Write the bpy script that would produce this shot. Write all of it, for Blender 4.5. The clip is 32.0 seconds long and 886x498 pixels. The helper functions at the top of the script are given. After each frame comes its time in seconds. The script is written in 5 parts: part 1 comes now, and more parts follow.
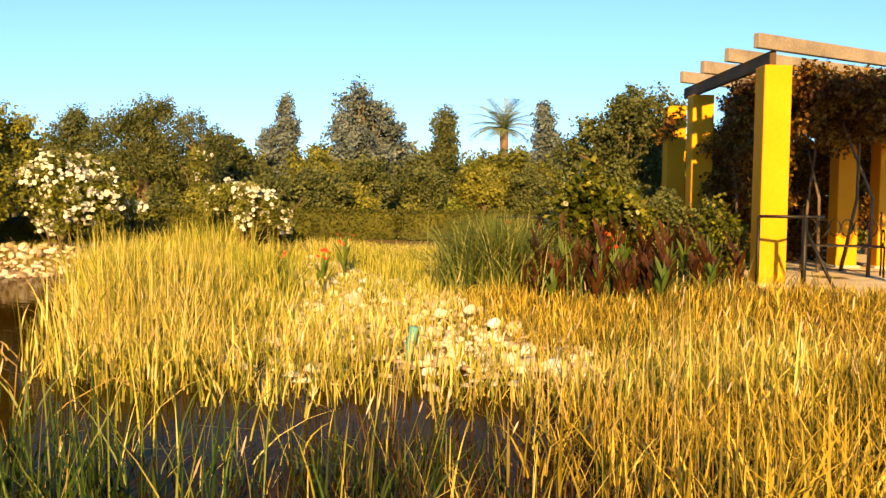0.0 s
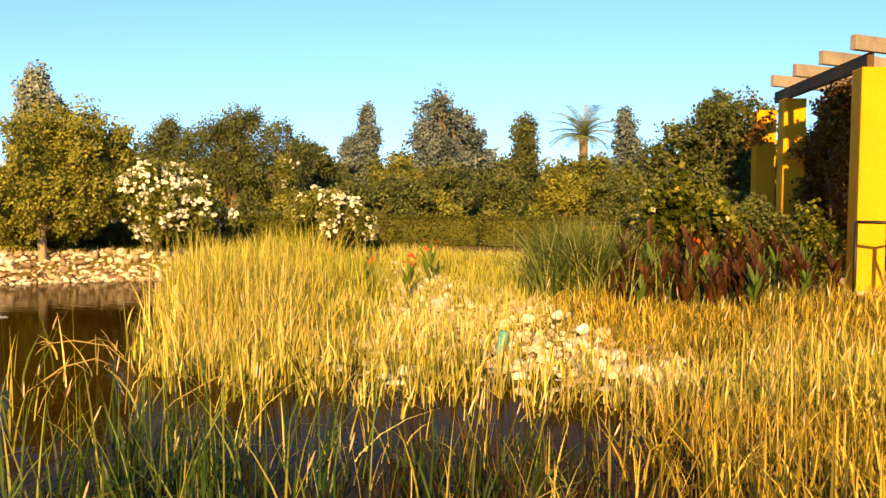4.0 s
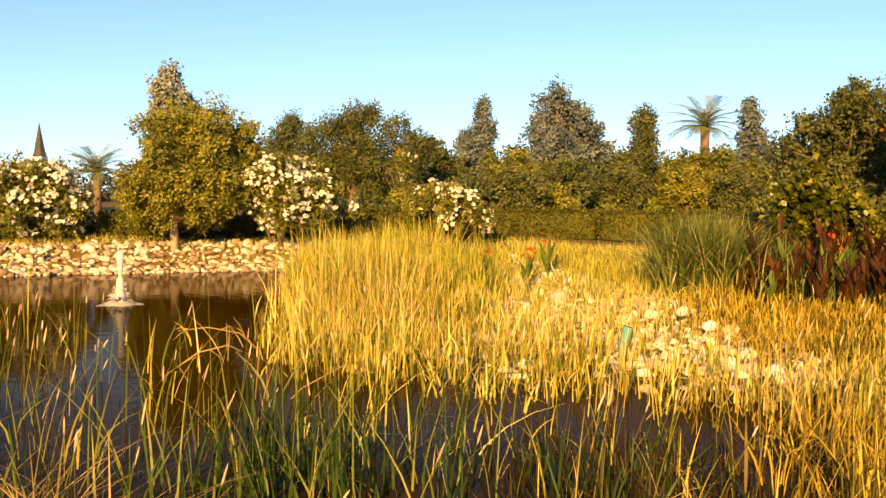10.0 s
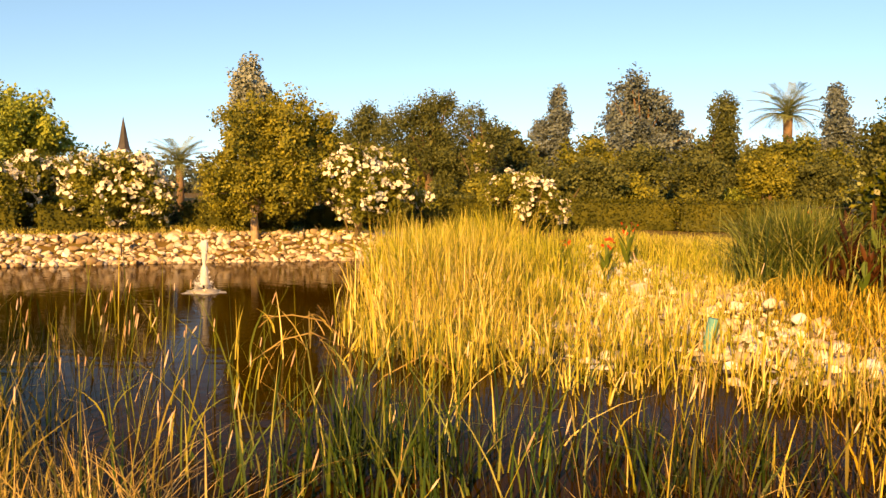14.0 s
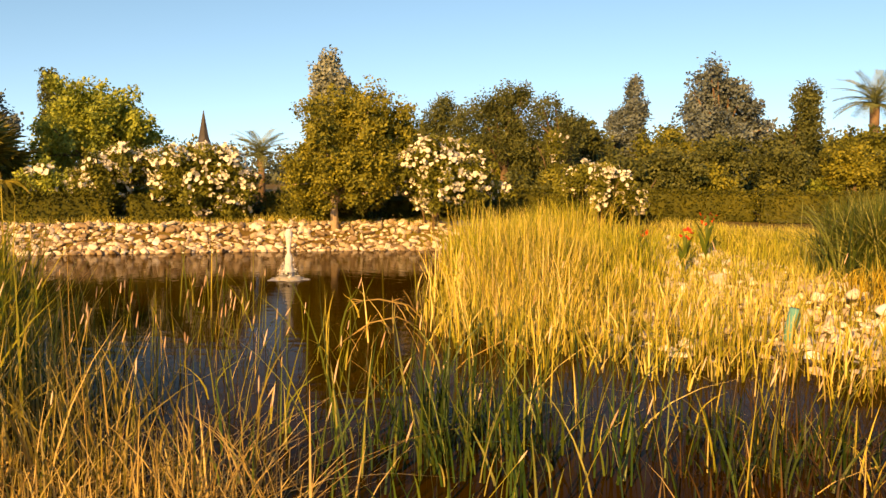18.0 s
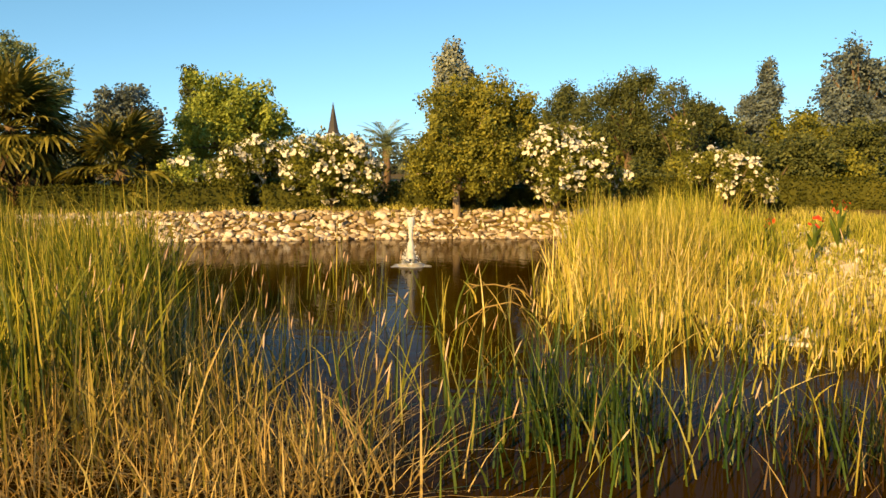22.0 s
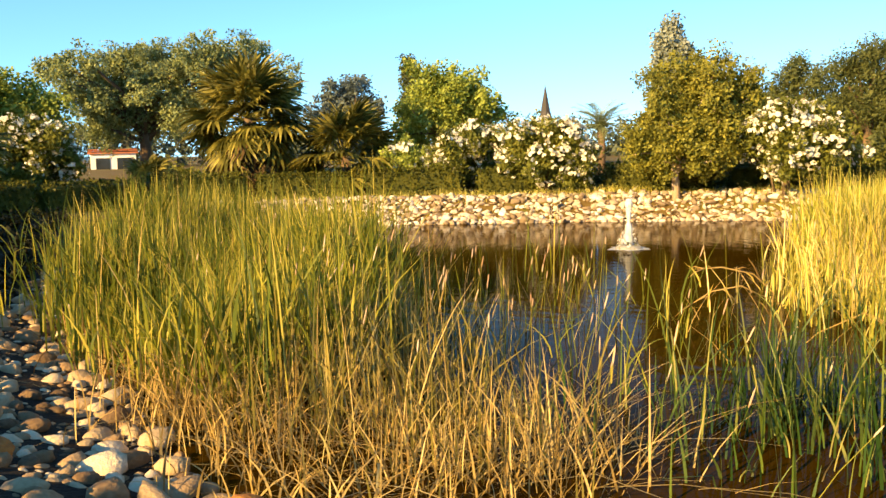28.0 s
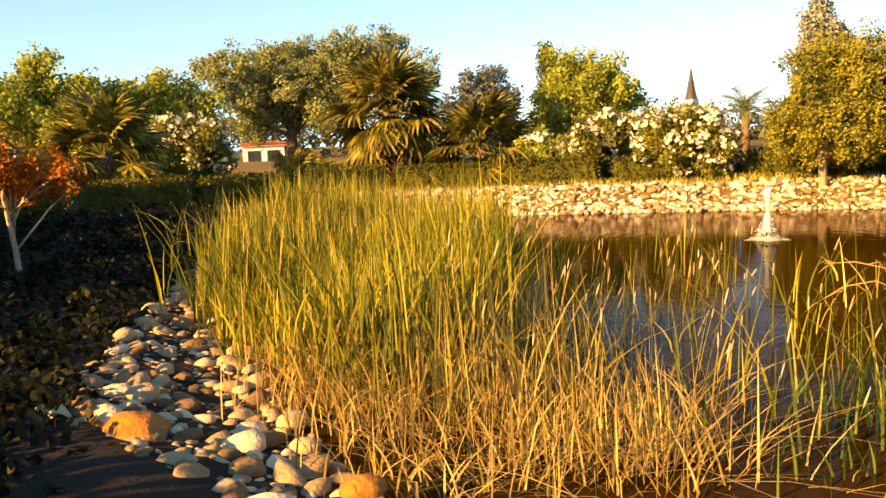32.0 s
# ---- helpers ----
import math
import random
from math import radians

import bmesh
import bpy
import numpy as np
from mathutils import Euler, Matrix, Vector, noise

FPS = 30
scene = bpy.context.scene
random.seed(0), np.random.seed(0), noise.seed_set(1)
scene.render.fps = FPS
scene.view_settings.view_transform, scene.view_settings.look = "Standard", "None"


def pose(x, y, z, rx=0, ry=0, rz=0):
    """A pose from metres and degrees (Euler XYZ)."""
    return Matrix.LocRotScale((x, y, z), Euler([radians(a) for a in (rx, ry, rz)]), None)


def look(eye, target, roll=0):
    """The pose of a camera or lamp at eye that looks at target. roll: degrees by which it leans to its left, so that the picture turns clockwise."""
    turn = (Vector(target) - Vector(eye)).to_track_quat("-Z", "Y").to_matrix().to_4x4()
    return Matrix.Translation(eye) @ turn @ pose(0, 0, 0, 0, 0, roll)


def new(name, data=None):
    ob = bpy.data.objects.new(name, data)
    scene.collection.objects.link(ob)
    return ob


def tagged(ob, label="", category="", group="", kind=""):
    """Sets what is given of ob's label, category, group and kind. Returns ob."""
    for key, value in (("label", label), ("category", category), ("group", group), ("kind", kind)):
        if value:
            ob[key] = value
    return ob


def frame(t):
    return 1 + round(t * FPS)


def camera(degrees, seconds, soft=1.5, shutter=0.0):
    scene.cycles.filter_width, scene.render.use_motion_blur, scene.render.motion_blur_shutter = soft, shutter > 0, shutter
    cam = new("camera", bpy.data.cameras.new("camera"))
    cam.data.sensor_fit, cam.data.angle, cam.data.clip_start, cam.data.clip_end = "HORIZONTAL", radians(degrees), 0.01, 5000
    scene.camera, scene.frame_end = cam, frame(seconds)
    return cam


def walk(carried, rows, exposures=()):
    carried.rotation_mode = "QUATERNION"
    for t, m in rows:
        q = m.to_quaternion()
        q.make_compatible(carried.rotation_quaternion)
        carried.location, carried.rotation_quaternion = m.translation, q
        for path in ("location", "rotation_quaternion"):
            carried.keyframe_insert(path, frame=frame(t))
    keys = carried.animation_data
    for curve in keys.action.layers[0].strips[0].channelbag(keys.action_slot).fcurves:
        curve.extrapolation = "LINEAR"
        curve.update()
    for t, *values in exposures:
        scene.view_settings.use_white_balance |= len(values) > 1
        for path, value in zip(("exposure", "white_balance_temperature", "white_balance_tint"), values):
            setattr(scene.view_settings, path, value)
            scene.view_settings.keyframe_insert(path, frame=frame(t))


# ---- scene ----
cam = camera(52.5, 32.0, soft=1.5)
# seconds, eye x, y, z, turn about x, y, z
ROWS = [
    (0.0, 0.000, 0.000, 1.700, 86.50, -0.60, 0.04),
    (0.5, -0.001, -0.015, 1.709, 86.51, -0.63, 0.71),
    (1.0, -0.003, -0.032, 1.713, 86.55, -0.63, 1.36),
    (1.5, -0.013, -0.046, 1.711, 86.60, -0.62, 2.02),
    (2.0, -0.034, -0.056, 1.707, 86.66, -0.60, 2.62),
    (2.5, -0.064, -0.065, 1.701, 86.73, -0.58, 3.19),
    (3.0, -0.094, -0.077, 1.693, 86.80, -0.54, 3.74),
    (3.5, -0.118, -0.089, 1.687, 86.87, -0.51, 4.32),
    (5.5, -0.182, -0.117, 1.673, 87.02, -0.53, 6.66),
    (6.0, -0.190, -0.116, 1.672, 87.02, -0.58, 7.28),
    (6.5, -0.192, -0.111, 1.674, 86.98, -0.61, 7.90),
    (7.0, -0.192, -0.105, 1.676, 86.94, -0.65, 8.52),
    (7.5, -0.191, -0.098, 1.678, 86.88, -0.62, 9.14),
    (8.0, -0.192, -0.093, 1.677, 86.80, -0.63, 9.77),
    (8.5, -0.196, -0.087, 1.675, 86.70, -0.61, 10.38),
    (9.0, -0.203, -0.081, 1.673, 86.63, -0.55, 10.97),
    (9.5, -0.215, -0.076, 1.672, 86.54, -0.52, 11.55),
    (10.0, -0.228, -0.072, 1.671, 86.45, -0.56, 12.12),
    (10.5, -0.242, -0.067, 1.670, 86.36, -0.49, 12.68),
    (11.0, -0.255, -0.063, 1.670, 86.27, -0.54, 13.27),
    (11.5, -0.268, -0.057, 1.669, 86.18, -0.50, 13.85),
    (12.0, -0.279, -0.050, 1.668, 86.09, -0.50, 14.43),
    (12.5, -0.289, -0.045, 1.664, 86.03, -0.50, 15.01),
    (13.0, -0.298, -0.043, 1.659, 85.96, -0.45, 15.59),
    (13.5, -0.306, -0.045, 1.655, 85.90, -0.45, 16.17),
    (14.0, -0.316, -0.054, 1.651, 85.84, -0.42, 16.73),
    (14.5, -0.326, -0.073, 1.647, 85.79, -0.43, 17.28),
    (16.5, -0.367, -0.203, 1.629, 85.53, -0.41, 19.30),
    (17.0, -0.364, -0.235, 1.627, 85.45, -0.42, 19.90),
    (17.5, -0.347, -0.265, 1.629, 85.36, -0.40, 20.60),
    (18.0, -0.322, -0.293, 1.633, 85.27, -0.37, 21.35),
    (18.5, -0.292, -0.321, 1.638, 85.16, -0.27, 22.20),
    (19.0, -0.262, -0.352, 1.644, 85.05, -0.26, 23.05),
    (19.5, -0.236, -0.382, 1.648, 84.97, -0.22, 23.95),
    (20.0, -0.215, -0.406, 1.649, 84.87, -0.14, 24.93),
    (20.5, -0.198, -0.422, 1.648, 84.78, -0.11, 25.94),
    (21.0, -0.184, -0.431, 1.643, 84.71, -0.05, 27.01),
    (21.5, -0.172, -0.433, 1.633, 84.64, 0.03, 28.16),
    (22.0, -0.164, -0.433, 1.624, 84.57, 0.09, 29.29),
    (22.5, -0.161, -0.432, 1.618, 84.46, 0.14, 30.44),
    (23.0, -0.162, -0.430, 1.617, 84.38, 0.25, 31.55),
    (23.5, -0.164, -0.429, 1.620, 84.30, 0.38, 32.66),
    (24.0, -0.167, -0.428, 1.623, 84.22, 0.44, 33.78),
    (24.5, -0.169, -0.427, 1.624, 84.14, 0.55, 34.90),
    (25.0, -0.174, -0.426, 1.622, 84.08, 0.69, 36.01),
    (25.5, -0.182, -0.426, 1.619, 84.01, 0.87, 37.13),
    (27.5, -0.232, -0.433, 1.606, 83.76, 1.31, 41.57),
    (28.0, -0.244, -0.438, 1.603, 83.70, 1.40, 42.67),
    (28.5, -0.252, -0.445, 1.601, 83.64, 1.55, 43.78),
    (29.0, -0.254, -0.452, 1.601, 83.58, 1.71, 44.93),
    (29.5, -0.243, -0.461, 1.603, 83.53, 1.90, 46.11),
    (30.0, -0.213, -0.468, 1.610, 83.45, 2.09, 47.30),
    (30.5, -0.164, -0.470, 1.625, 83.39, 2.18, 48.55),
    (31.0, -0.106, -0.476, 1.643, 83.33, 2.28, 49.69),
    (31.5, -0.044, -0.483, 1.663, 83.24, 2.37, 50.68),
    (32.0, 0.015, -0.491, 1.683, 83.17, 2.45, 51.56),
]
EXPOSURES = [(0.0, 1.42, 7300, 12), (6.0, 1.36, 7500, 14), (9.0, 1.36, 8300, 19), (13.0, 1.32, 9000, 24), (17.0, 1.16, 9100, 24), (20.0, 1.06, 8000, 15), (22.1, 1.02, 7000, 5), (22.8, 1.52, 6200, 1), (28.0, 1.66, 6600, 6), (29.5, 1.78, 7900, 15), (31.0, 1.92, 9500, 24), (32.0, 1.92, 9500, 24)]
walk(cam, [(t, pose(x, y, z, rx, ry, rz)) for t, x, y, z, rx, ry, rz in ROWS], EXPOSURES)

# ---- sky and sun ----
SUN_YAW, SUN_UP = 179.0, 20.0
world = bpy.data.worlds.new("sky")
scene.world = world
world.use_nodes = True
nt = world.node_tree
sky = nt.nodes.new("ShaderNodeTexSky")
sky.sky_type = "NISHITA"
sky.sun_disc = False
sky.sun_elevation, sky.sun_rotation = radians(SUN_UP), radians(360 - SUN_YAW)
sky.air_density, sky.dust_density, sky.ozone_density = 0.8, 0.0, 0.8
sky.altitude = 1500
coord, lift = nt.nodes.new("ShaderNodeTexCoord"), nt.nodes.new("ShaderNodeVectorMath")
lift.operation = "ADD"
lift.inputs[1].default_value = (0, 0, 0.1)
level = nt.nodes.new("ShaderNodeVectorMath")
level.operation = "NORMALIZE"
nt.links.new(coord.outputs["Generated"], lift.inputs[0])
nt.links.new(lift.outputs[0], level.inputs[0])
nt.links.new(level.outputs[0], sky.inputs[0])
deeper = nt.nodes.new("ShaderNodeHueSaturation")
deeper.inputs["Hue"].default_value = 0.486
deeper.inputs["Saturation"].default_value = 1.2
nt.links.new(sky.outputs[0], deeper.inputs["Color"])
nt.links.new(deeper.outputs[0], nt.nodes["Background"].inputs[0])
nt.nodes["Background"].inputs[1].default_value = 0.11
to_sun = Vector((-math.sin(radians(SUN_YAW)) * math.cos(radians(SUN_UP)), math.cos(radians(SUN_YAW)) * math.cos(radians(SUN_UP)), math.sin(radians(SUN_UP))))
sun_data = bpy.data.lights.new("sun", "SUN")
sun_data.energy, sun_data.angle, sun_data.color = 5.0, radians(0.53), (1.0, 0.62, 0.22)
sun = new("sun", sun_data)
sun.matrix_world = look(to_sun * 60, (0, 0, 0))


# ---- materials ----
def material(name, stops, coarse=1.5, fine=20.0, rough=0.8, bump=0.0, rand="", translucent=0.0, metal=0.0, spec=0.3, mix=(0.45, 0.25, 0.5), bump_scale=None):
    """A surface whose colour runs through the stops by coarse noise, fine noise and a random value of the piece."""
    m = bpy.data.materials.new(name)
    m.use_nodes = True
    t = m.node_tree
    n, l = t.nodes, t.links
    b = n["Principled BSDF"]
    geo = n.new("ShaderNodeNewGeometry")
    one, two = n.new("ShaderNodeTexNoise"), n.new("ShaderNodeTexNoise")
    one.inputs["Scale"].default_value, two.inputs["Scale"].default_value = coarse, fine
    one.inputs["Detail"].default_value, two.inputs["Detail"].default_value = 3, 5
    l.new(geo.outputs["Position"], one.inputs["Vector"])
    l.new(geo.outputs["Position"], two.inputs["Vector"])
    parts = [(one.outputs["Fac"], mix[0]), (two.outputs["Fac"], mix[1])]
    if rand == "island":
        parts.append((geo.outputs["Random Per Island"], mix[2]))
    if rand == "object":
        info = n.new("ShaderNodeObjectInfo")
        parts.append((info.outputs["Random"], mix[2]))
    total = sum(w for _, w in parts)
    last = None
    for out, w in parts:
        mul = n.new("ShaderNodeMath")
        mul.operation = "MULTIPLY_ADD"
        l.new(out, mul.inputs[0])
        mul.inputs[1].default_value = w / total
        mul.inputs[2].default_value = 0.0
        if last is not None:
            l.new(last, mul.inputs[2])
        last = mul.outputs[0]
    ramp = n.new("ShaderNodeValToRGB")
    e = ramp.color_ramp.elements
    while len(e) < len(stops):
        e.new(0.5)
    for k, (p, c) in enumerate(stops):
        e[k].position, e[k].color = p, (*c, 1)
    l.new(last, ramp.inputs[0])
    l.new(ramp.outputs[0], b.inputs["Base Color"])
    b.inputs["Roughness"].default_value, b.inputs["Metallic"].default_value = rough, metal
    b.inputs["Specular IOR Level"].default_value = spec
    if bump:
        bp = n.new("ShaderNodeBump")
        bp.inputs["Strength"].default_value, bp.inputs["Distance"].default_value = bump, 0.02
        tex = two
        if bump_scale:
            tex = n.new("ShaderNodeTexNoise")
            tex.inputs["Scale"].default_value, tex.inputs["Detail"].default_value = bump_scale, 6
            l.new(geo.outputs["Position"], tex.inputs["Vector"])
        l.new(tex.outputs["Fac"], bp.inputs["Height"])
        l.new(bp.outputs[0], b.inputs["Normal"])
    if translucent:
        tr, mx = n.new("ShaderNodeBsdfTranslucent"), n.new("ShaderNodeMixShader")
        l.new(ramp.outputs[0], tr.inputs["Color"])
        mx.inputs[0].default_value = translucent
        l.new(b.outputs[0], mx.inputs[1])
        l.new(tr.outputs[0], mx.inputs[2])
        l.new(mx.outputs[0], n["Material Output"].inputs["Surface"])
    return m


def leafy(name, dark, mid, light, translucent=0.35, rough=0.55):
    return material(name, [(0.28, dark), (0.5, mid), (0.74, light)], 2.4, 9.0, rough, rand="island", translucent=translucent, spec=0.2, mix=(0.6, 0.2, 0.2))


M = {
    "ground": material("dry_grass_soil", [(0.3, (0.045, 0.03, 0.01)), (0.48, (0.13, 0.085, 0.022)), (0.62, (0.12, 0.105, 0.02)), (0.78, (0.24, 0.17, 0.055))], 0.8, 14, 0.95, 0.8),
    "stone": material("river_stone", [(0.12, (0.1, 0.075, 0.05)), (0.34, (0.33, 0.25, 0.17)), (0.56, (0.5, 0.42, 0.33)), (0.82, (0.72, 0.68, 0.62))], 5, 40, 0.8, 0.5, "object", mix=(0.2, 0.2, 0.7)),
    "near_stone": material("shore_stone", [(0.15, (0.05, 0.032, 0.018)), (0.4, (0.22, 0.14, 0.07)), (0.6, (0.4, 0.3, 0.18)), (0.84, (0.68, 0.58, 0.43))], 5, 40, 0.75, 0.6, "object", mix=(0.25, 0.2, 0.7)),
    "pale_stone": material("pale_stone", [(0.2, (0.5, 0.44, 0.36)), (0.5, (0.67, 0.62, 0.56)), (0.8, (0.8, 0.79, 0.77))], 5, 40, 0.8, 0.5, "object", mix=(0.2, 0.2, 0.7)),
    "pale_rest": material("mixed_stone", [(0.15, (0.14, 0.1, 0.06)), (0.4, (0.38, 0.3, 0.21)), (0.8, (0.7, 0.65, 0.58))], 5, 40, 0.8, 0.5, "island", mix=(0.2, 0.2, 0.7)),
    "near_rest": material("mixed_shore_stone", [(0.15, (0.05, 0.032, 0.018)), (0.4, (0.22, 0.14, 0.07)), (0.6, (0.4, 0.3, 0.18)), (0.84, (0.68, 0.58, 0.43))], 5, 40, 0.75, 0.6, "island", mix=(0.25, 0.2, 0.7)),
    "slope_rest": material("mixed_slope_stone", [(0.2, (0.34, 0.28, 0.21)), (0.5, (0.56, 0.49, 0.4)), (0.82, (0.76, 0.71, 0.64))], 5, 40, 0.8, 0.5, "island", mix=(0.2, 0.2, 0.7)),
    "ochre_stone": material("ochre_stone", [(0.3, (0.26, 0.09, 0.02)), (0.6, (0.46, 0.18, 0.035)), (0.8, (0.52, 0.27, 0.08))], 5, 40, 0.8, 0.5),
    "reed_gold": material("reed_gold", [(0.22, (0.1, 0.115, 0.014)), (0.4, (0.27, 0.265, 0.032)), (0.58, (0.55, 0.44, 0.08)), (0.8, (0.85, 0.71, 0.32))], 0.7, 6, 0.6, rand="island", translucent=0.3, spec=0.3, mix=(0.45, 0.1, 0.6)),
    "pale_grass": material("pale_dry_grass", [(0.22, (0.14, 0.15, 0.025)), (0.42, (0.34, 0.32, 0.06)), (0.6, (0.52, 0.47, 0.12)), (0.8, (0.75, 0.66, 0.26))], 0.9, 6, 0.7, rand="island", translucent=0.3, mix=(0.5, 0.1, 0.5)),
    "reed_lime": material("reed_lime", [(0.22, (0.07, 0.1, 0.012)), (0.4, (0.24, 0.27, 0.026)), (0.58, (0.44, 0.42, 0.05)), (0.8, (0.72, 0.61, 0.17))], 0.7, 6, 0.6, rand="island", translucent=0.35, spec=0.3, mix=(0.45, 0.1, 0.6)),
    "reed_amber": material("reed_amber", [(0.22, (0.05, 0.046, 0.006)), (0.4, (0.19, 0.15, 0.016)), (0.58, (0.42, 0.3, 0.03)), (0.8, (0.74, 0.54, 0.11))], 0.7, 6, 0.6, rand="island", translucent=0.3, spec=0.3, mix=(0.45, 0.1, 0.6)),
    "dark_litter": material("dark_reed_litter", [(0.2, (0.008, 0.005, 0.002)), (0.55, (0.03, 0.016, 0.005)), (0.85, (0.1, 0.055, 0.012))], 1.2, 8, 0.6, rand="island", mix=(0.4, 0.1, 0.6)),
    "reed_brown": material("reed_brown", [(0.22, (0.04, 0.045, 0.009)), (0.4, (0.12, 0.105, 0.018)), (0.58, (0.25, 0.2, 0.04)), (0.82, (0.56, 0.46, 0.19))], 0.7, 6, 0.6, rand="island", translucent=0.3, spec=0.3, mix=(0.4, 0.1, 0.6)),
    "reed_green": material("reed_green", [(0.22, (0.032, 0.062, 0.006)), (0.4, (0.105, 0.135, 0.011)), (0.6, (0.23, 0.225, 0.02)), (0.82, (0.54, 0.44, 0.09))], 0.7, 6, 0.6, rand="island", translucent=0.3, spec=0.3, mix=(0.45, 0.1, 0.6)),
    "reed_fresh": material("reed_fresh", [(0.25, (0.014, 0.042, 0.009)), (0.45, (0.046, 0.1, 0.015)), (0.64, (0.12, 0.165, 0.025)), (0.84, (0.48, 0.43, 0.14))], 0.9, 6, 0.5, rand="island", translucent=0.3, spec=0.4, mix=(0.4, 0.1, 0.6)),
    "straw": material("dead_straw", [(0.2, (0.15, 0.1, 0.03)), (0.5, (0.36, 0.25, 0.08)), (0.82, (0.66, 0.51, 0.23))], 1.5, 8, 0.7, rand="island", translucent=0.2),
    "clump": material("arching_grass", [(0.25, (0.03, 0.055, 0.012)), (0.45, (0.085, 0.125, 0.025)), (0.64, (0.17, 0.205, 0.045)), (0.84, (0.4, 0.38, 0.13))], 1.2, 6, 0.5, rand="island", translucent=0.3, mix=(0.4, 0.1, 0.6)),
    "litter": material("brown_reed_litter", [(0.2, (0.1, 0.052, 0.013)), (0.5, (0.28, 0.165, 0.042)), (0.82, (0.54, 0.38, 0.14))], 1.2, 8, 0.7, rand="island", translucent=0.2, mix=(0.4, 0.1, 0.6)),
    "reed_dark": material("dark_reeds", [(0.25, (0.008, 0.018, 0.003)), (0.55, (0.022, 0.045, 0.006)), (0.85, (0.075, 0.1, 0.012))], 0.9, 6, 0.5, rand="island", translucent=0.2, mix=(0.4, 0.1, 0.6)),
    "spike": material("pale_flower_spikes", [(0.2, (0.5, 0.32, 0.2)), (0.8, (0.82, 0.64, 0.48))], 2, 20, 0.7, rand="island", translucent=0.2, mix=(0.3, 0.2, 0.6)),
    "hedge": leafy("hedge_leaves", (0.03, 0.038, 0.006), (0.08, 0.088, 0.013), (0.165, 0.16, 0.024)),
    "dark_leaf": leafy("dark_leaves", (0.036, 0.046, 0.017), (0.1, 0.12, 0.038), (0.22, 0.24, 0.085)),
    "olive_leaf": leafy("olive_leaves", (0.075, 0.085, 0.016), (0.2, 0.205, 0.035), (0.43, 0.4, 0.075)),
    # grey-green leaves with bluish distance haze mixed into the colour
    "haze_grey_leaf": leafy("haze_grey_green_leaves", (0.055, 0.075, 0.07), (0.15, 0.19, 0.18), (0.29, 0.345, 0.33)),
    "silver_leaf": leafy("silver_leaves", (0.11, 0.13, 0.105), (0.28, 0.315, 0.26), (0.48, 0.52, 0.44)),
    "bright_leaf": leafy("bright_leaves", (0.1, 0.13, 0.025), (0.26, 0.32, 0.06), (0.5, 0.53, 0.12)),
    "oleander_leaf": leafy("oleander_leaves", (0.05, 0.062, 0.012), (0.14, 0.155, 0.028), (0.3, 0.3, 0.055)),
    # the dark red-browns put the shade under the pergola into the leaf colour
    "vine_shade_leaf": leafy("vine_shade_leaves", (0.035, 0.01, 0.003), (0.13, 0.055, 0.009), (0.44, 0.3, 0.045)),
    "red_leaf": leafy("red_leaves", (0.14, 0.035, 0.008), (0.4, 0.12, 0.015), (0.6, 0.28, 0.03)),
    "canna_leaf": leafy("bronze_leaves", (0.01, 0.004, 0.002), (0.035, 0.012, 0.005), (0.12, 0.05, 0.012), 0.15, 0.5),
    "soft_leaf": leafy("soft_green_leaves", (0.0813, 0.106, 0.05), (0.225, 0.269, 0.112), (0.438, 0.475, 0.213)),
    "slate": material("dark_slate", [(0.3, (0.03, 0.028, 0.028)), (0.7, (0.07, 0.065, 0.062))], 0.5, 6, 0.7, 0.3),
    "palm_leaf": leafy("palm_leaves", (0.025, 0.028, 0.006), (0.12, 0.115, 0.02), (0.46, 0.4, 0.1), 0.3, 0.45),
    "dead_frond": leafy("dead_fronds", (0.03, 0.018, 0.008), (0.08, 0.05, 0.02), (0.2, 0.13, 0.05), 0.1),
    "blossom": material("white_petals", [(0.2, (0.72, 0.68, 0.55)), (0.7, (0.86, 0.84, 0.76))], 3, 20, 0.6, rand="island", translucent=0.3),
    "red_petal": material("red_petals", [(0.2, (0.6, 0.03, 0.01)), (0.8, (0.85, 0.12, 0.03))], 3, 20, 0.5, rand="island", translucent=0.3),
    "bark": material("bark", [(0.3, (0.06, 0.04, 0.025)), (0.7, (0.2, 0.14, 0.09))], 3, 30, 0.9, 0.8),
    "pale_bark": material("pale_bark", [(0.3, (0.3, 0.22, 0.14)), (0.7, (0.55, 0.46, 0.34))], 3, 30, 0.9, 0.5),
    "paint": material("ochre_paint", [(0.25, (0.6, 0.24, 0.008)), (0.5, (0.7, 0.295, 0.01)), (0.8, (0.76, 0.35, 0.016))], 1.2, 18, 0.85, 0.2, bump_scale=60),
    "timber": material("weathered_timber", [(0.3, (0.12, 0.1, 0.085)), (0.7, (0.33, 0.29, 0.25))], 2, 30, 0.8, 0.4),
    "dark_timber": material("dark_timber", [(0.3, (0.05, 0.028, 0.015)), (0.7, (0.12, 0.07, 0.035))], 2, 30, 0.8, 0.4),
    "iron": material("black_iron", [(0.3, (0.015, 0.014, 0.013)), (0.7, (0.04, 0.035, 0.03))], 4, 40, 0.5, 0.2, metal=0.6),
    "paving": material("pale_paving", [(0.3, (0.45, 0.36, 0.22)), (0.7, (0.66, 0.57, 0.42))], 1.5, 25, 0.85, 0.4),
    "render_white": material("white_wall", [(0.3, (0.72, 0.7, 0.66)), (0.7, (0.82, 0.8, 0.77))], 1, 12, 0.9, 0.2),
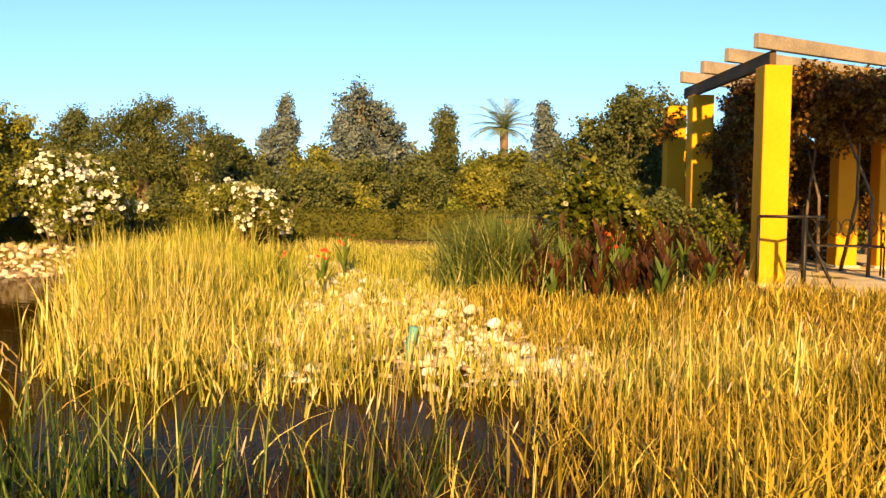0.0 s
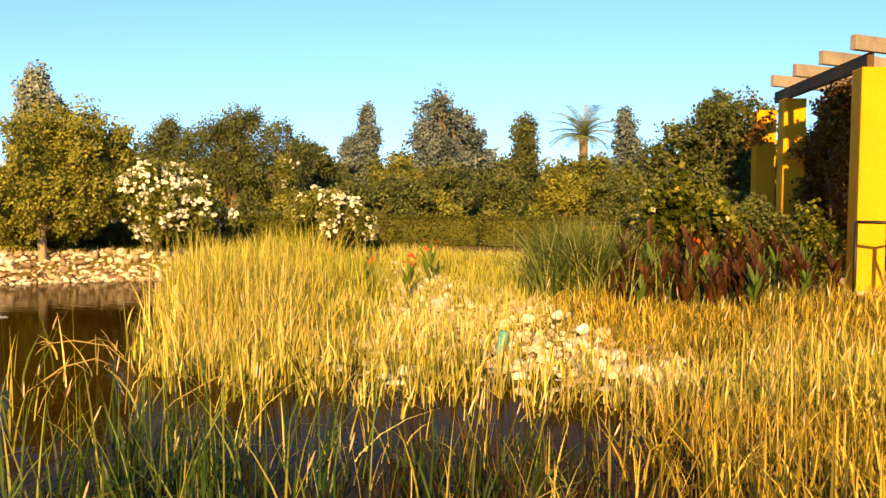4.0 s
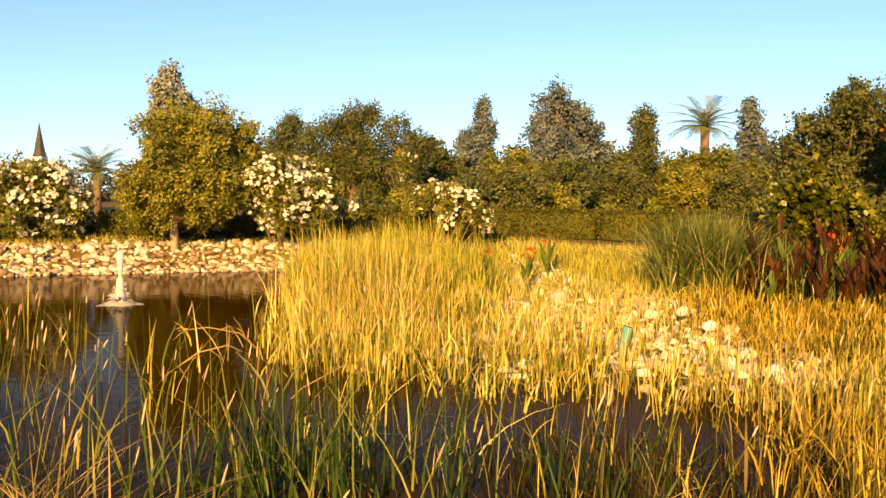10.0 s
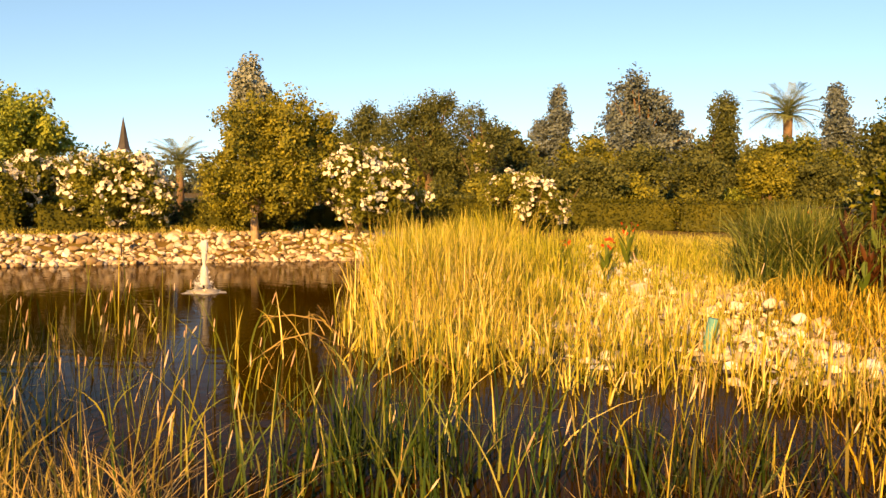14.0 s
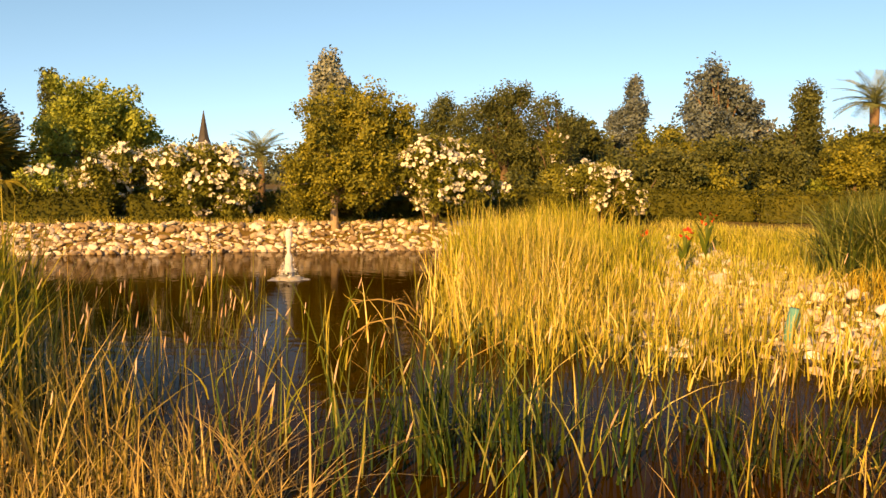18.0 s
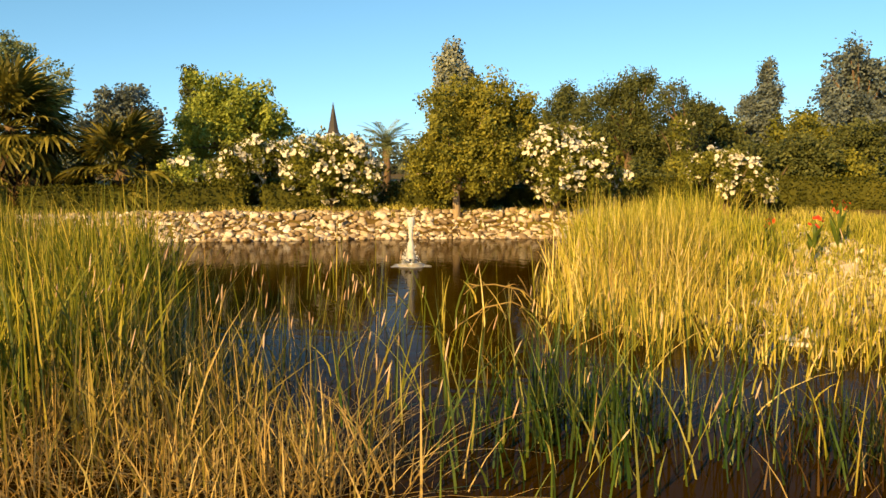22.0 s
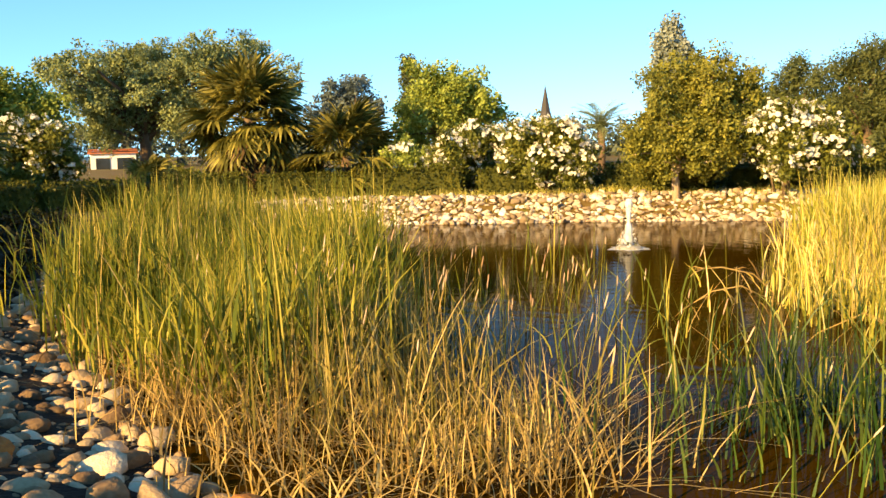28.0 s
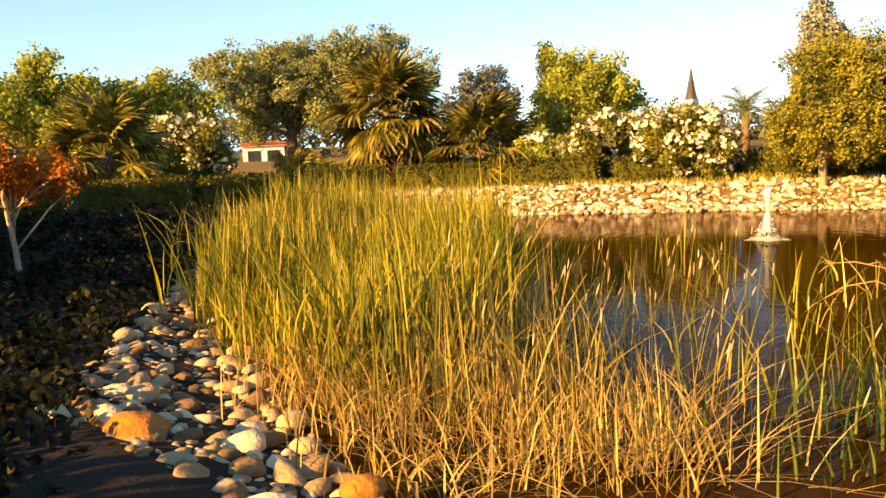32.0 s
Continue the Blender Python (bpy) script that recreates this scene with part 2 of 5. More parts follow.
    "roof_tile": material("clay_tile", [(0.3, (0.3, 0.1, 0.05)), (0.7, (0.48, 0.18, 0.09))], 2, 15, 0.85, 0.3, "object"),
    "glass_dark": material("window_glass", [(0.3, (0.02, 0.025, 0.03)), (0.7, (0.04, 0.045, 0.05))], 1, 5, 0.08, spec=0.6),
    "lamp_white": material("pale_metal", [(0.3, (0.55, 0.54, 0.5)), (0.7, (0.72, 0.7, 0.66))], 2, 20, 0.5, 0.1),
    "glossy_leaf": leafy("glossy_leaves", (0.015, 0.025, 0.004), (0.07, 0.085, 0.01), (0.4, 0.36, 0.04), 0.2, 0.35),
    # next two are near black: the shore's deep shade is put into their colour
    "shade_leaf": leafy("shade_black_leaves", (0.003, 0.005, 0.002), (0.008, 0.011, 0.003), (0.02, 0.023, 0.007)),
    "shade_soil": material("shade_black_soil", [(0.3, (0.004, 0.003, 0.002)), (0.7, (0.016, 0.01, 0.005))], 2, 30, 0.95, 0.8),
    "teal": material("teal_plastic", [(0.3, (0.05, 0.2, 0.19)), (0.7, (0.12, 0.33, 0.3))], 6, 30, 0.6, 0.2),
    "grey_plastic": material("grey_plastic", [(0.3, (0.2, 0.19, 0.17)), (0.7, (0.42, 0.4, 0.36))], 6, 30, 0.5, 0.1),
    "foam": material("white_water", [(0.3, (0.75, 0.78, 0.8)), (0.7, (0.9, 0.92, 0.93))], 6, 40, 0.3, 0.3, translucent=0.45),
    "cloud_far": material("far_haze_leaves", [(0.3, (0.05, 0.07, 0.05)), (0.7, (0.12, 0.14, 0.09))], 0.3, 3, 0.9, rand="island"),
}


def water_material():
    m = bpy.data.materials.new("pond_water")
    m.use_nodes = True
    n, l = m.node_tree.nodes, m.node_tree.links
    b = n["Principled BSDF"]
    b.inputs["Base Color"].default_value = (0.029, 0.0145, 0.0003, 1)
    b.inputs["Roughness"].default_value, b.inputs["IOR"].default_value = 0.03, 1.05
    b.inputs["Specular IOR Level"].default_value = 0.5
    geo = n.new("ShaderNodeNewGeometry")
    mapping = n.new("ShaderNodeMapping")
    mapping.inputs["Rotation"].default_value = (0, 0, radians(-32))
    mapping.inputs["Scale"].default_value = (0.7, 2.2, 1.0)
    noise_a, noise_b = n.new("ShaderNodeTexNoise"), n.new("ShaderNodeTexNoise")
    noise_a.inputs["Scale"].default_value, noise_a.inputs["Detail"].default_value = 2.2, 4
    noise_b.inputs["Scale"].default_value, noise_b.inputs["Detail"].default_value = 9.0, 2
    l.new(geo.outputs["Position"], mapping.inputs["Vector"])
    l.new(mapping.outputs[0], noise_a.inputs["Vector"])
    l.new(mapping.outputs[0], noise_b.inputs["Vector"])
    rings = n.new("ShaderNodeTexWave")
    rings.wave_type, rings.rings_direction = "RINGS", "Z"
    rings.inputs["Scale"].default_value, rings.inputs["Distortion"].default_value = 1.1, 3.0
    rings.inputs["Detail"].default_value = 2
    centre = n.new("ShaderNodeVectorMath")
    centre.operation = "SUBTRACT"
    centre.inputs[1].default_value = (FOUNTAIN[0], FOUNTAIN[1], 0)
    l.new(geo.outputs["Position"], centre.inputs[0])
    l.new(centre.outputs[0], rings.inputs["Vector"])
    add = n.new("ShaderNodeMath")
    add.operation = "MULTIPLY_ADD"
    l.new(noise_b.outputs["Fac"], add.inputs[0])
    add.inputs[1].default_value = 0.35
    l.new(noise_a.outputs["Fac"], add.inputs[2])
    add2 = n.new("ShaderNodeMath")
    add2.operation = "MULTIPLY_ADD"
    l.new(rings.outputs["Fac"], add2.inputs[0])
    add2.inputs[1].default_value = 0.25
    l.new(add.outputs[0], add2.inputs[2])
    bp = n.new("ShaderNodeBump")
    bp.inputs["Strength"].default_value, bp.inputs["Distance"].default_value = 0.075, 0.03
    l.new(add2.outputs[0], bp.inputs["Height"])
    l.new(bp.outputs[0], b.inputs["Normal"])
    return m


FOUNTAIN = (-7.57, 11.72)
M["water"] = water_material()


# ---- mesh helpers ----
def mesh_of(name, verts, faces, mat, smooth=False):
    me = bpy.data.meshes.new(name)
    me.from_pydata([tuple(v) for v in verts], [], [tuple(f) for f in faces])
    me.materials.append(mat)
    if smooth:
        me.polygons.foreach_set("use_smooth", [True] * len(me.polygons))
    return me


def fast_mesh(name, verts, quads, mat, smooth=False):
    """A mesh of many quads (or triangles) from numpy arrays."""
    me = bpy.data.meshes.new(name)
    k = quads.shape[1]
    me.vertices.add(len(verts))
    me.vertices.foreach_set("co", np.ascontiguousarray(verts, dtype=np.float32).ravel())
    me.loops.add(quads.size)
    me.loops.foreach_set("vertex_index", np.ascontiguousarray(quads, dtype=np.int32).ravel())
    me.polygons.add(len(quads))
    me.polygons.foreach_set("loop_start", np.arange(0, quads.size, k, dtype=np.int32))
    if smooth:
        me.polygons.foreach_set("use_smooth", np.ones(len(quads), dtype=bool))
    me.materials.append(mat)
    me.update(calc_edges=True)
    return me


def thing(name, label, category, x=0.0, y=0.0, z=0.0, group="", kind="", turn=0.0):
    ob = new(name)
    ob.empty_display_size = 0.1
    ob.matrix_world = pose(x, y, z, 0, 0, turn)
    return tagged(ob, label, category, group, kind)


def part(name, me, parent, label="", m=None):
    """Links a mesh (or a bmesh with its material) as one object under a thing or a part, in the parent's own space."""
    ob = new(name, me)
    ob.parent = parent
    if m is not None:
        ob.matrix_basis = m
    if label:
        ob["label"] = label
    return ob


def bm_mesh(name, bm, mat, smooth=False):
    me = bpy.data.meshes.new(name)
    bm.to_mesh(me)
    bm.free()
    me.materials.append(mat)
    if smooth:
        me.polygons.foreach_set("use_smooth", [True] * len(me.polygons))
    return me


def box(name, size, mat, bevel=0.01, wobble=0.0):
    """A bevelled block that stands on its base's centre."""
    bm = bmesh.new()
    bmesh.ops.create_cube(bm, size=1.0)
    bmesh.ops.scale(bm, vec=size, verts=bm.verts)
    bmesh.ops.translate(bm, vec=(0, 0, size[2] / 2), verts=bm.verts)
    if bevel:
        bmesh.ops.bevel(bm, geom=bm.edges[:], offset=bevel, segments=2, affect="EDGES", profile=0.5)
    if wobble:
        for v in bm.verts:
            v.co += Vector((random.uniform(-1, 1), random.uniform(-1, 1), random.uniform(-1, 1))) * wobble
    return bm_mesh(name, bm, mat)


def tube_arrays(points, radii, sides=8):
    """Verts and quads of a tapered tube along points."""
    pts = [Vector(p) for p in points]
    verts, quads = [], []
    for k, p in enumerate(pts):
        d = (pts[min(k + 1, len(pts) - 1)] - pts[max(k - 1, 0)]).normalized()
        a = d.orthogonal().normalized() if abs(d.z) < 0.9 else Vector((1, 0, 0)).cross(d).normalized()
        b = d.cross(a)
        for s in range(sides):
            w = 2 * math.pi * s / sides
            verts.append(p + (a * math.cos(w) + b * math.sin(w)) * radii[k])
        if k:
            o = (k - 1) * sides
            for s in range(sides):
                quads.append((o + s, o + (s + 1) % sides, o + sides + (s + 1) % sides, o + sides + s))
    return verts, quads


def tubes(name, lines, mat, sides=8, smooth=True):
    """One mesh of several tubes: lines of (points, radii)."""
    verts, quads = [], []
    for pts, radii in lines:
        v, q = tube_arrays(pts, radii, sides)
        o = len(verts)
        verts += v
        quads += [tuple(i + o for i in f) for f in q]
        quads.append(tuple(o + s for s in reversed(range(sides))))
        quads.append(tuple(o + len(v) - sides + s for s in range(sides)))
    return mesh_of(name, verts, quads, mat, smooth)


def leaves(rng, lobes, count, size, slim=0.45, fill=0.3, ragged=0.35, droop=0.0, bunch=14):
    """Verts and quads of many small leaves in and on a set of lobes (x, y, z, r)."""
    lobes = np.array(lobes, dtype=float)
    pick = rng.choice(len(lobes), count, p=lobes[:, 3] ** 2 / (lobes[:, 3] ** 2).sum())
    d = rng.normal(size=(count, 3))
    d /= np.linalg.norm(d, axis=1)[:, None]
    rad = np.where(rng.random(count) < fill, rng.random(count) ** 0.5 * 0.9, 1 + ragged * (rng.random(count) - 0.75))
    # clumps: bunch the leaves round a few hundred twigs
    twigs = min(count, max(20, count // bunch))
    who = rng.integers(0, twigs, count)
    tp, td, tr = pick[who], d[who], rad[who]
    c = lobes[tp, :3] + td * (lobes[tp, 3] * tr)[:, None] * np.array([1, 1, 0.92])
    c = c + np.clip(rng.normal(size=(count, 3)), -1.5, 1.5) * size * (0.95 + 0.02 * (bunch - 14))
    # the blade of a leaf faces away from its tuft and up, its tip points sideways and out
    face = td * 0.9 + rng.normal(size=(count, 3)) * 0.42 + np.array([0, 0, 0.3])
    out = np.cross(face, rng.normal(size=(count, 3)))
    out = out / (np.linalg.norm(out, axis=1)[:, None] + 1e-9) + td * 0.35 + np.array([0, 0, -droop])
    out /= np.linalg.norm(out, axis=1)[:, None]
    side = np.cross(out, face)
    side /= np.linalg.norm(side, axis=1)[:, None] + 1e-9
    ln = size * rng.uniform(0.6, 1.4, count)[:, None]
    tip = c + out * ln
    mid = c + out * ln * 0.5
    verts = np.stack([c, mid + side * ln * slim, tip, mid - side * ln * slim], 1).reshape(-1, 3)
    quads = np.arange(count * 4).reshape(-1, 4)
    return verts, quads


def blades(rng, roots, height, width, lean=0.25, spread=0.25, steps=5, kink=0.0, toward=None):
    """Verts and quads of grass blades: bent, tapered strips from their roots."""
    n = len(roots)
    h = height * rng.uniform(1 - spread, 1 + spread, n)
    az = rng.uniform(0, 2 * math.pi, n) if toward is None else toward + rng.normal(size=n) * 0.7
    ln = np.abs(rng.normal(size=n)) * lean * h
    face = rng.uniform(0, math.pi, n)
    sx, sy = np.cos(face), np.sin(face)
    w = width * rng.uniform(0.6, 1.4, n)
    dx, dy = np.cos(az), np.sin(az)
    curl = rng.random(n) < kink
    rows = []
    for k in range(steps + 1):
        s = k / steps
        off = ln * s ** 1.8
        z = h * s - 0.25 * ln * s ** 3
        fold = np.where(curl & (s > 0.6), (s - 0.6) * h * 0.8, 0.0)
        off = off + fold * 1.1
        z = z - fold * 1.3
        ww = w * (0.5 + 0.5 * min(1.0, 3 * s)) * (1 - s ** 2.2 * 0.93) * 0.5
        cx, cy = roots[:, 0] + dx * off, roots[:, 1] + dy * off
        cz = roots[:, 2] + z
        rows.append(np.stack([cx - sx * ww, cy - sy * ww, cz], 1))
        rows.append(np.stack([cx + sx * ww, cy + sy * ww, cz], 1))
    verts = np.stack(rows, 1).reshape(-1, 3)
    base = np.arange(n)[:, None] * (2 * steps + 2)
    quads = np.concatenate([base + np.array([2 * k, 2 * k + 1, 2 * k + 3, 2 * k + 2]) for k in range(steps)], 1).reshape(-1, 4)
    return verts, quads


def inside(px, py, poly):
    hit = np.zeros(len(px), dtype=bool)
    j = len(poly) - 1
    for i in range(len(poly)):
        (xi, yi), (xj, yj) = poly[i], poly[j]
        if yi != yj:
            hit ^= ((yi > py) != (yj > py)) & (px < (xj - xi) * (py - yi) / (yj - yi) + xi)
        j = i
    return hit


def scatter(rng, poly, count, rim=0.0, clumps=0.0):
    """Points spread over a polygon of the plan; rim: metres by which its edge frays; clumps: how patchy it is."""
    a = np.array(poly)
    got = np.zeros((0, 2))
    while len(got) < count:
        p = rng.uniform(a.min(0), a.max(0), (count * 2, 2))
        p = p[inside(p[:, 0], p[:, 1], poly)] 
        if clumps:
            patch = np.sin(p[:, 0] * 3.1 + 2 * np.sin(p[:, 1] * 1.7)) * np.cos(p[:, 1] * 2.7 + 1.5 * np.sin(p[:, 0] * 2.3))
            p = p[rng.random(len(p)) > clumps * (0.5 - 0.5 * patch)]
        got = np.concatenate([got, p + rng.normal(size=p.shape) * rim])
    return got[:count]


# ---- pond outline and ground ----
SHORE = [(2.3, 3.2), (2.9, 5.0), (2.3, 7.0), (1.0, 8.3), (-0.5, 9.0), (-1.7, 9.9), (-2.6, 11.6), (-3.9, 14.4), (-5.8, 17.2), (-7.5, 17.75), (-10.5, 16.05), (-13.4, 13.85),
         (-15.4, 12.3), (-16.6, 10.9), (-16.3, 9.2), (-13.8, 7.0), (-11.0, 5.0), (-8.3, 3.3), (-6.2, 2.4), (-4.2, 1.85), (-2.5, 1.8), (-0.5, 2.2), (1.1, 2.5)]


def rounded(points, k=6):
    """A closed Catmull-Rom curve through the points."""
    n, out = len(points), []
    for i in range(n):
        p = [Vector((*points[(i + j) % n], 0)) for j in (-1, 0, 1, 2)]
        for s in range(k):
            t = s / k
            v = 0.5 * ((2 * p[1]) + (p[2] - p[0]) * t + (2 * p[0] - 5 * p[1] + 4 * p[2] - p[3]) * t * t + (3 * p[1] - p[0] - 3 * p[2] + p[3]) * t ** 3)
            out.append((v.x, v.y))
    return out


OUTLINE = rounded(SHORE)


def ss(a, b, x):
    t = np.clip((x - a) / (b - a), 0, 1)
    return t * t * (3 - 2 * t)


def shore_distance(x, y):
    """Metres from the pond's edge, positive on land."""
    best = np.full(x.shape, 1e9)
    for i in range(len(OUTLINE)):
        (ax, ay), (bx, by) = OUTLINE[i - 1], OUTLINE[i]
        ex, ey = bx - ax, by - ay
        t = np.clip(((x - ax) * ex + (y - ay) * ey) / (ex * ex + ey * ey + 1e-12), 0, 1)
        best = np.minimum(best, np.hypot(x - ax - t * ex, y - ay - t * ey))
    return np.where(inside(x.ravel(), y.ravel(), OUTLINE).reshape(x.shape), -best, best)


def ground_z(x, y):
    x, y = np.atleast_1d(np.asarray(x, dtype=float)), np.atleast_1d(np.asarray(y, dtype=float))
    sd, far = shore_distance(x, y), np.hypot(x, y)
    right = ss(-6.5, -4.5, x) * ss(5.5, 8.0, y)
    bank = ss(12.0, 15.5, far) * (1 - right)
    near = 1 - np.clip(right + bank, 0, 1)
    up = bank * 0.52 * ss(-0.05, 1.0, sd) + right * 0.5 * ss(0, 4.5, sd) + near * (0.2 * ss(0, 1.2, sd) + 0.2 * ss(1, 6, sd))
    up = up + 0.4 * ss(23, 42, far) * ss(0, 4, sd)
    rough = 0.035 * np.sin(x * 2.1 + np.sin(y * 1.3)) * np.cos(y * 1.7 + np.sin(x)) * ss(0.2, 2, sd)
    return up - 0.7 * ss(0, 1.6, -sd) + rough


def on_ground(p, sink=0.0):
    return np.column_stack([p, ground_z(p[:, 0], p[:, 1]) - sink])


def axis(lo, hi, step, reach):
    out, g, v = list(np.arange(lo, hi, step)), step, hi
    while v < reach:
        out.append(v)
        g *= 1.35
        v += g
    g, v = step, lo
    while v > -reach:
        g *= 1.35
        v -= g
        out.insert(0, v)
    return np.array(out)


gx, gy = axis(-22, 8, 0.22, 900), axis(-3, 24, 0.22, 900)
XX, YY = np.meshgrid(gx, gy)
ZZ = ground_z(XX, YY)
nx, ny = len(gx), len(gy)
idx = np.arange(nx * ny).reshape(ny, nx)
gq = np.stack([idx[:-1, :-1], idx[:-1, 1:], idx[1:, 1:], idx[1:, :-1]], -1).reshape(-1, 4)
tagged(new("ground", fast_mesh("ground", np.stack([XX, YY, ZZ], -1).reshape(-1, 3), gq, M["ground"], True)), "dry grass and earth round a pond", "ground", kind="structure")
wring = [(x + (x + 6.5) * 0.03, y + (y - 9) * 0.03, 0.0) for x, y in OUTLINE]
tagged(new("water", mesh_of("water", wring, [tuple(range(len(wring)))], M["water"])), "still brown pond water with fine ripples", "water", kind="structure")


# ---- plants: builders ----
def plant(name, label, category, x, y, lobes, count, size, mat, bark="bark", trunk=0.06, slim=0.45, fill=0.3, ragged=0.35, droop=0.0, deep=0.6, stems=1, blossom=0, seed=1, group="", crown="crown", bunch=14):
    """A tree or shrub at (x, y): lobes of (sideways, height, radius) in metres, spread in depth by chance; trunk, limbs, leaves and blossom."""
    rng = np.random.default_rng(seed)
    z = float(ground_z(x, y)[0])
    a = math.atan2(x, y)
    rx, ry, fx, fy = math.cos(a), -math.sin(a), math.sin(a), math.cos(a)
    wide = max(abs(u) for u, _, _ in lobes) + 0.15
    full = []
    for u, h, r in lobes:
        for k in range(2):
            v = (rng.uniform(0, 1) if k else -rng.uniform(0, 1)) * deep * wide
            du = u * (1 - 0.25 * k)
            full.append((du * rx + v * fx, du * ry + v * fy, h - z - 0.1 * k, r * 0.92))
    ob = thing(name, label, category, x, y, z, group)
    top = max(l[2] for l in full)
    mid = sum(l[2] for l in full) / len(full)
    lines = []
    for s in range(stems):
        ox, oy = (rng.normal(size=2) * 0.06 * (stems > 1))
        bend = rng.normal(size=2) * 0.06 * top
        pts = [(ox, oy, -0.12), (ox * 1.5 + bend[0] * 0.4, oy * 1.5 + bend[1] * 0.4, mid * 0.4), (ox * 4 + bend[0], oy * 4 + bend[1], mid * 0.85), (ox * 6 + bend[0] * 0.6, oy * 6 + bend[1] * 0.6, (mid + top) / 2)]
        lines.append((pts, [trunk * 1.25, trunk, trunk * 0.7, trunk * 0.25]))
    part("trunk", tubes("trunk", lines, M[bark]), ob)
    arms = []
    for lx, ly, lz, r in full[::2]:
        s = rng.uniform(0.35, 0.75) * mid
        start = (lines[0][0][1][0], lines[0][0][1][1], s)
        arms.append(([start, ((start[0] + lx) / 2, (start[1] + ly) / 2, (s + lz) / 2 + 0.05), (lx, ly, lz)], [trunk * 0.5, trunk * 0.35, trunk * 0.12]))
    part("branching", tubes("branching", arms, M[bark], 5), ob)
    # each lobe is made of smaller tufts, so that the outline is broken and shade gathers between them
    tufts, lace = [], 0.68 if mat == "haze_grey_leaf" else 1.0
    for lx, ly, lz, r in full:
        for k in range(10):
            d = rng.normal(size=3)
            d /= np.linalg.norm(d)
            s = rng.uniform(0.5, 1.0)
            tufts.append((lx + d[0] * r * s, ly + d[1] * r * s, lz + d[2] * r * s, r * lace * rng.uniform(0.24, 0.46)))
        tufts.append((lx, ly, lz, r * 0.62 * lace))
    v, q = leaves(rng, tufts, int(count * 1.8), size * 0.78, slim, fill, ragged * 0.5, droop, bunch)
    keep = np.repeat(v.reshape(-1, 4, 3)[:, :, 2].min(1) > 0.02, 4)
    v = v[keep]
    tagged(part(crown, fast_mesh(crown, v, np.arange(len(v)).reshape(-1, 4), M[mat]), ob), kind="stuff")
    if blossom:
        tagged(part("blossom", blossoms(rng, full, int(blossom * 0.95), 0.058), ob, "white blossom clusters"), kind="stuff")
    return ob


def blossoms(rng, lobes, count, size):
    """Clusters of small white five-petalled flowers on the outside of the lobes."""
    lobes = np.array(lobes)
    pick = rng.choice(len(lobes), count * 4, p=lobes[:, 3] ** 2 / (lobes[:, 3] ** 2).sum())
    d = rng.normal(size=(count * 4, 3)) + np.array([0, 0, 0.5])
    d /= np.linalg.norm(d, axis=1)[:, None]
    c = lobes[pick, :3] + d * (lobes[pick, 3] * rng.uniform(0.93, 1.06, count * 4))[:, None]
    gap = (np.linalg.norm(c[:, None, :] - lobes[None, :, :3], axis=2) / lobes[None, :, 3]).min(1)
    good = np.where((gap > 0.9) & (c[:, 2] > 0.15))[0][:count]
    c, d, count = c[good], d[good], len(good)
    every = []
    for k in range(4):
        cc = c + rng.normal(size=(count, 3)) * size * 0.8
        nn = d + rng.normal(size=(count, 3)) * 0.5
        nn /= np.linalg.norm(nn, axis=1)[:, None]
        a = np.cross(nn, rng.normal(size=(count, 3)))
        a /= np.linalg.norm(a, axis=1)[:, None]
        b = np.cross(nn, a)
        s = size * rng.uniform(0.5, 1.1, count)[:, None]
        for p in range(5):
            w0, w1 = 2 * math.pi * p / 5, 2 * math.pi * (p + 0.55) / 5
            w2 = 2 * math.pi * (p - 0.55) / 5
            tip = cc + (a * math.cos(w0) + b * math.sin(w0)) * s + nn * s * 0.25
            l = cc + (a * math.cos(w1) + b * math.sin(w1)) * s * 0.8 + nn * s * 0.1
            r = cc + (a * math.cos(w2) + b * math.sin(w2)) * s * 0.8 + nn * s * 0.1
            every.append(np.stack([cc, l, tip, r], 1).reshape(-1, 3))
    v = np.concatenate(every)
    return fast_mesh("blossom", v, np.arange(len(v)).reshape(-1, 4), M["blossom"])


def column_tree(name, label, x, y, top, width, count, mat, pointed=0.5, seed=1, size=0.12):
    """A cypress: a narrow upright crown that tapers to the top."""
    z = float(ground_z(x, y)[0])
    lobes, n = [], 12
    for k in range(n):
        s = k / (n - 1)
        r = width / 2 * min(1.0, 0.55 + s * 2.2) * (1 - pointed * s ** 1.6) * 0.95
        lobes.append((random.uniform(-0.08, 0.08) * width, z + 0.25 + s * (top - z - 0.3 - r * 0.7), max(r, 0.05)))
    return plant(name, label, "tree", x, y, lobes, count, size, mat, trunk=0.09, deep=0.12, ragged=0.25, seed=seed, slim=0.3)


def fan_frond(name, mat, dead=False, seed=1):
    """A fan palm frond along +y: a stalk, then narrow pointed leaflets spread like a hand-held fan."""
    rng = np.random.default_rng(seed)
    verts, quads = tube_arrays([(0, 0, 0), (0, 0.35, 0.05), (0, 0.7, 0.04)], [0.016, 0.012, 0.008], 5)
    verts = [tuple(v) for v in verts]
    n = 24
    for k in range(n):
        w = radians(-118 + 236 * k / (n - 1))
        ln = (0.55 + 0.12 * math.cos(w)) * rng.uniform(0.85, 1.08)
        dx, dy = math.sin(w), math.cos(w)
        sag = 0.32 if not dead else 0.6
        pts = []
        for s in (0.0, 0.45, 0.8, 1.0):
            pts.append(Vector((dx * ln * s * (0.75 if dead else 1), 0.7 + dy * ln * s, 0.04 + 0.05 * s - sag * max(0, s - 0.4) ** 2 * 1.6 - 0.1 * abs(dx) * s)))
        side = Vector((dy, -dx, 0))
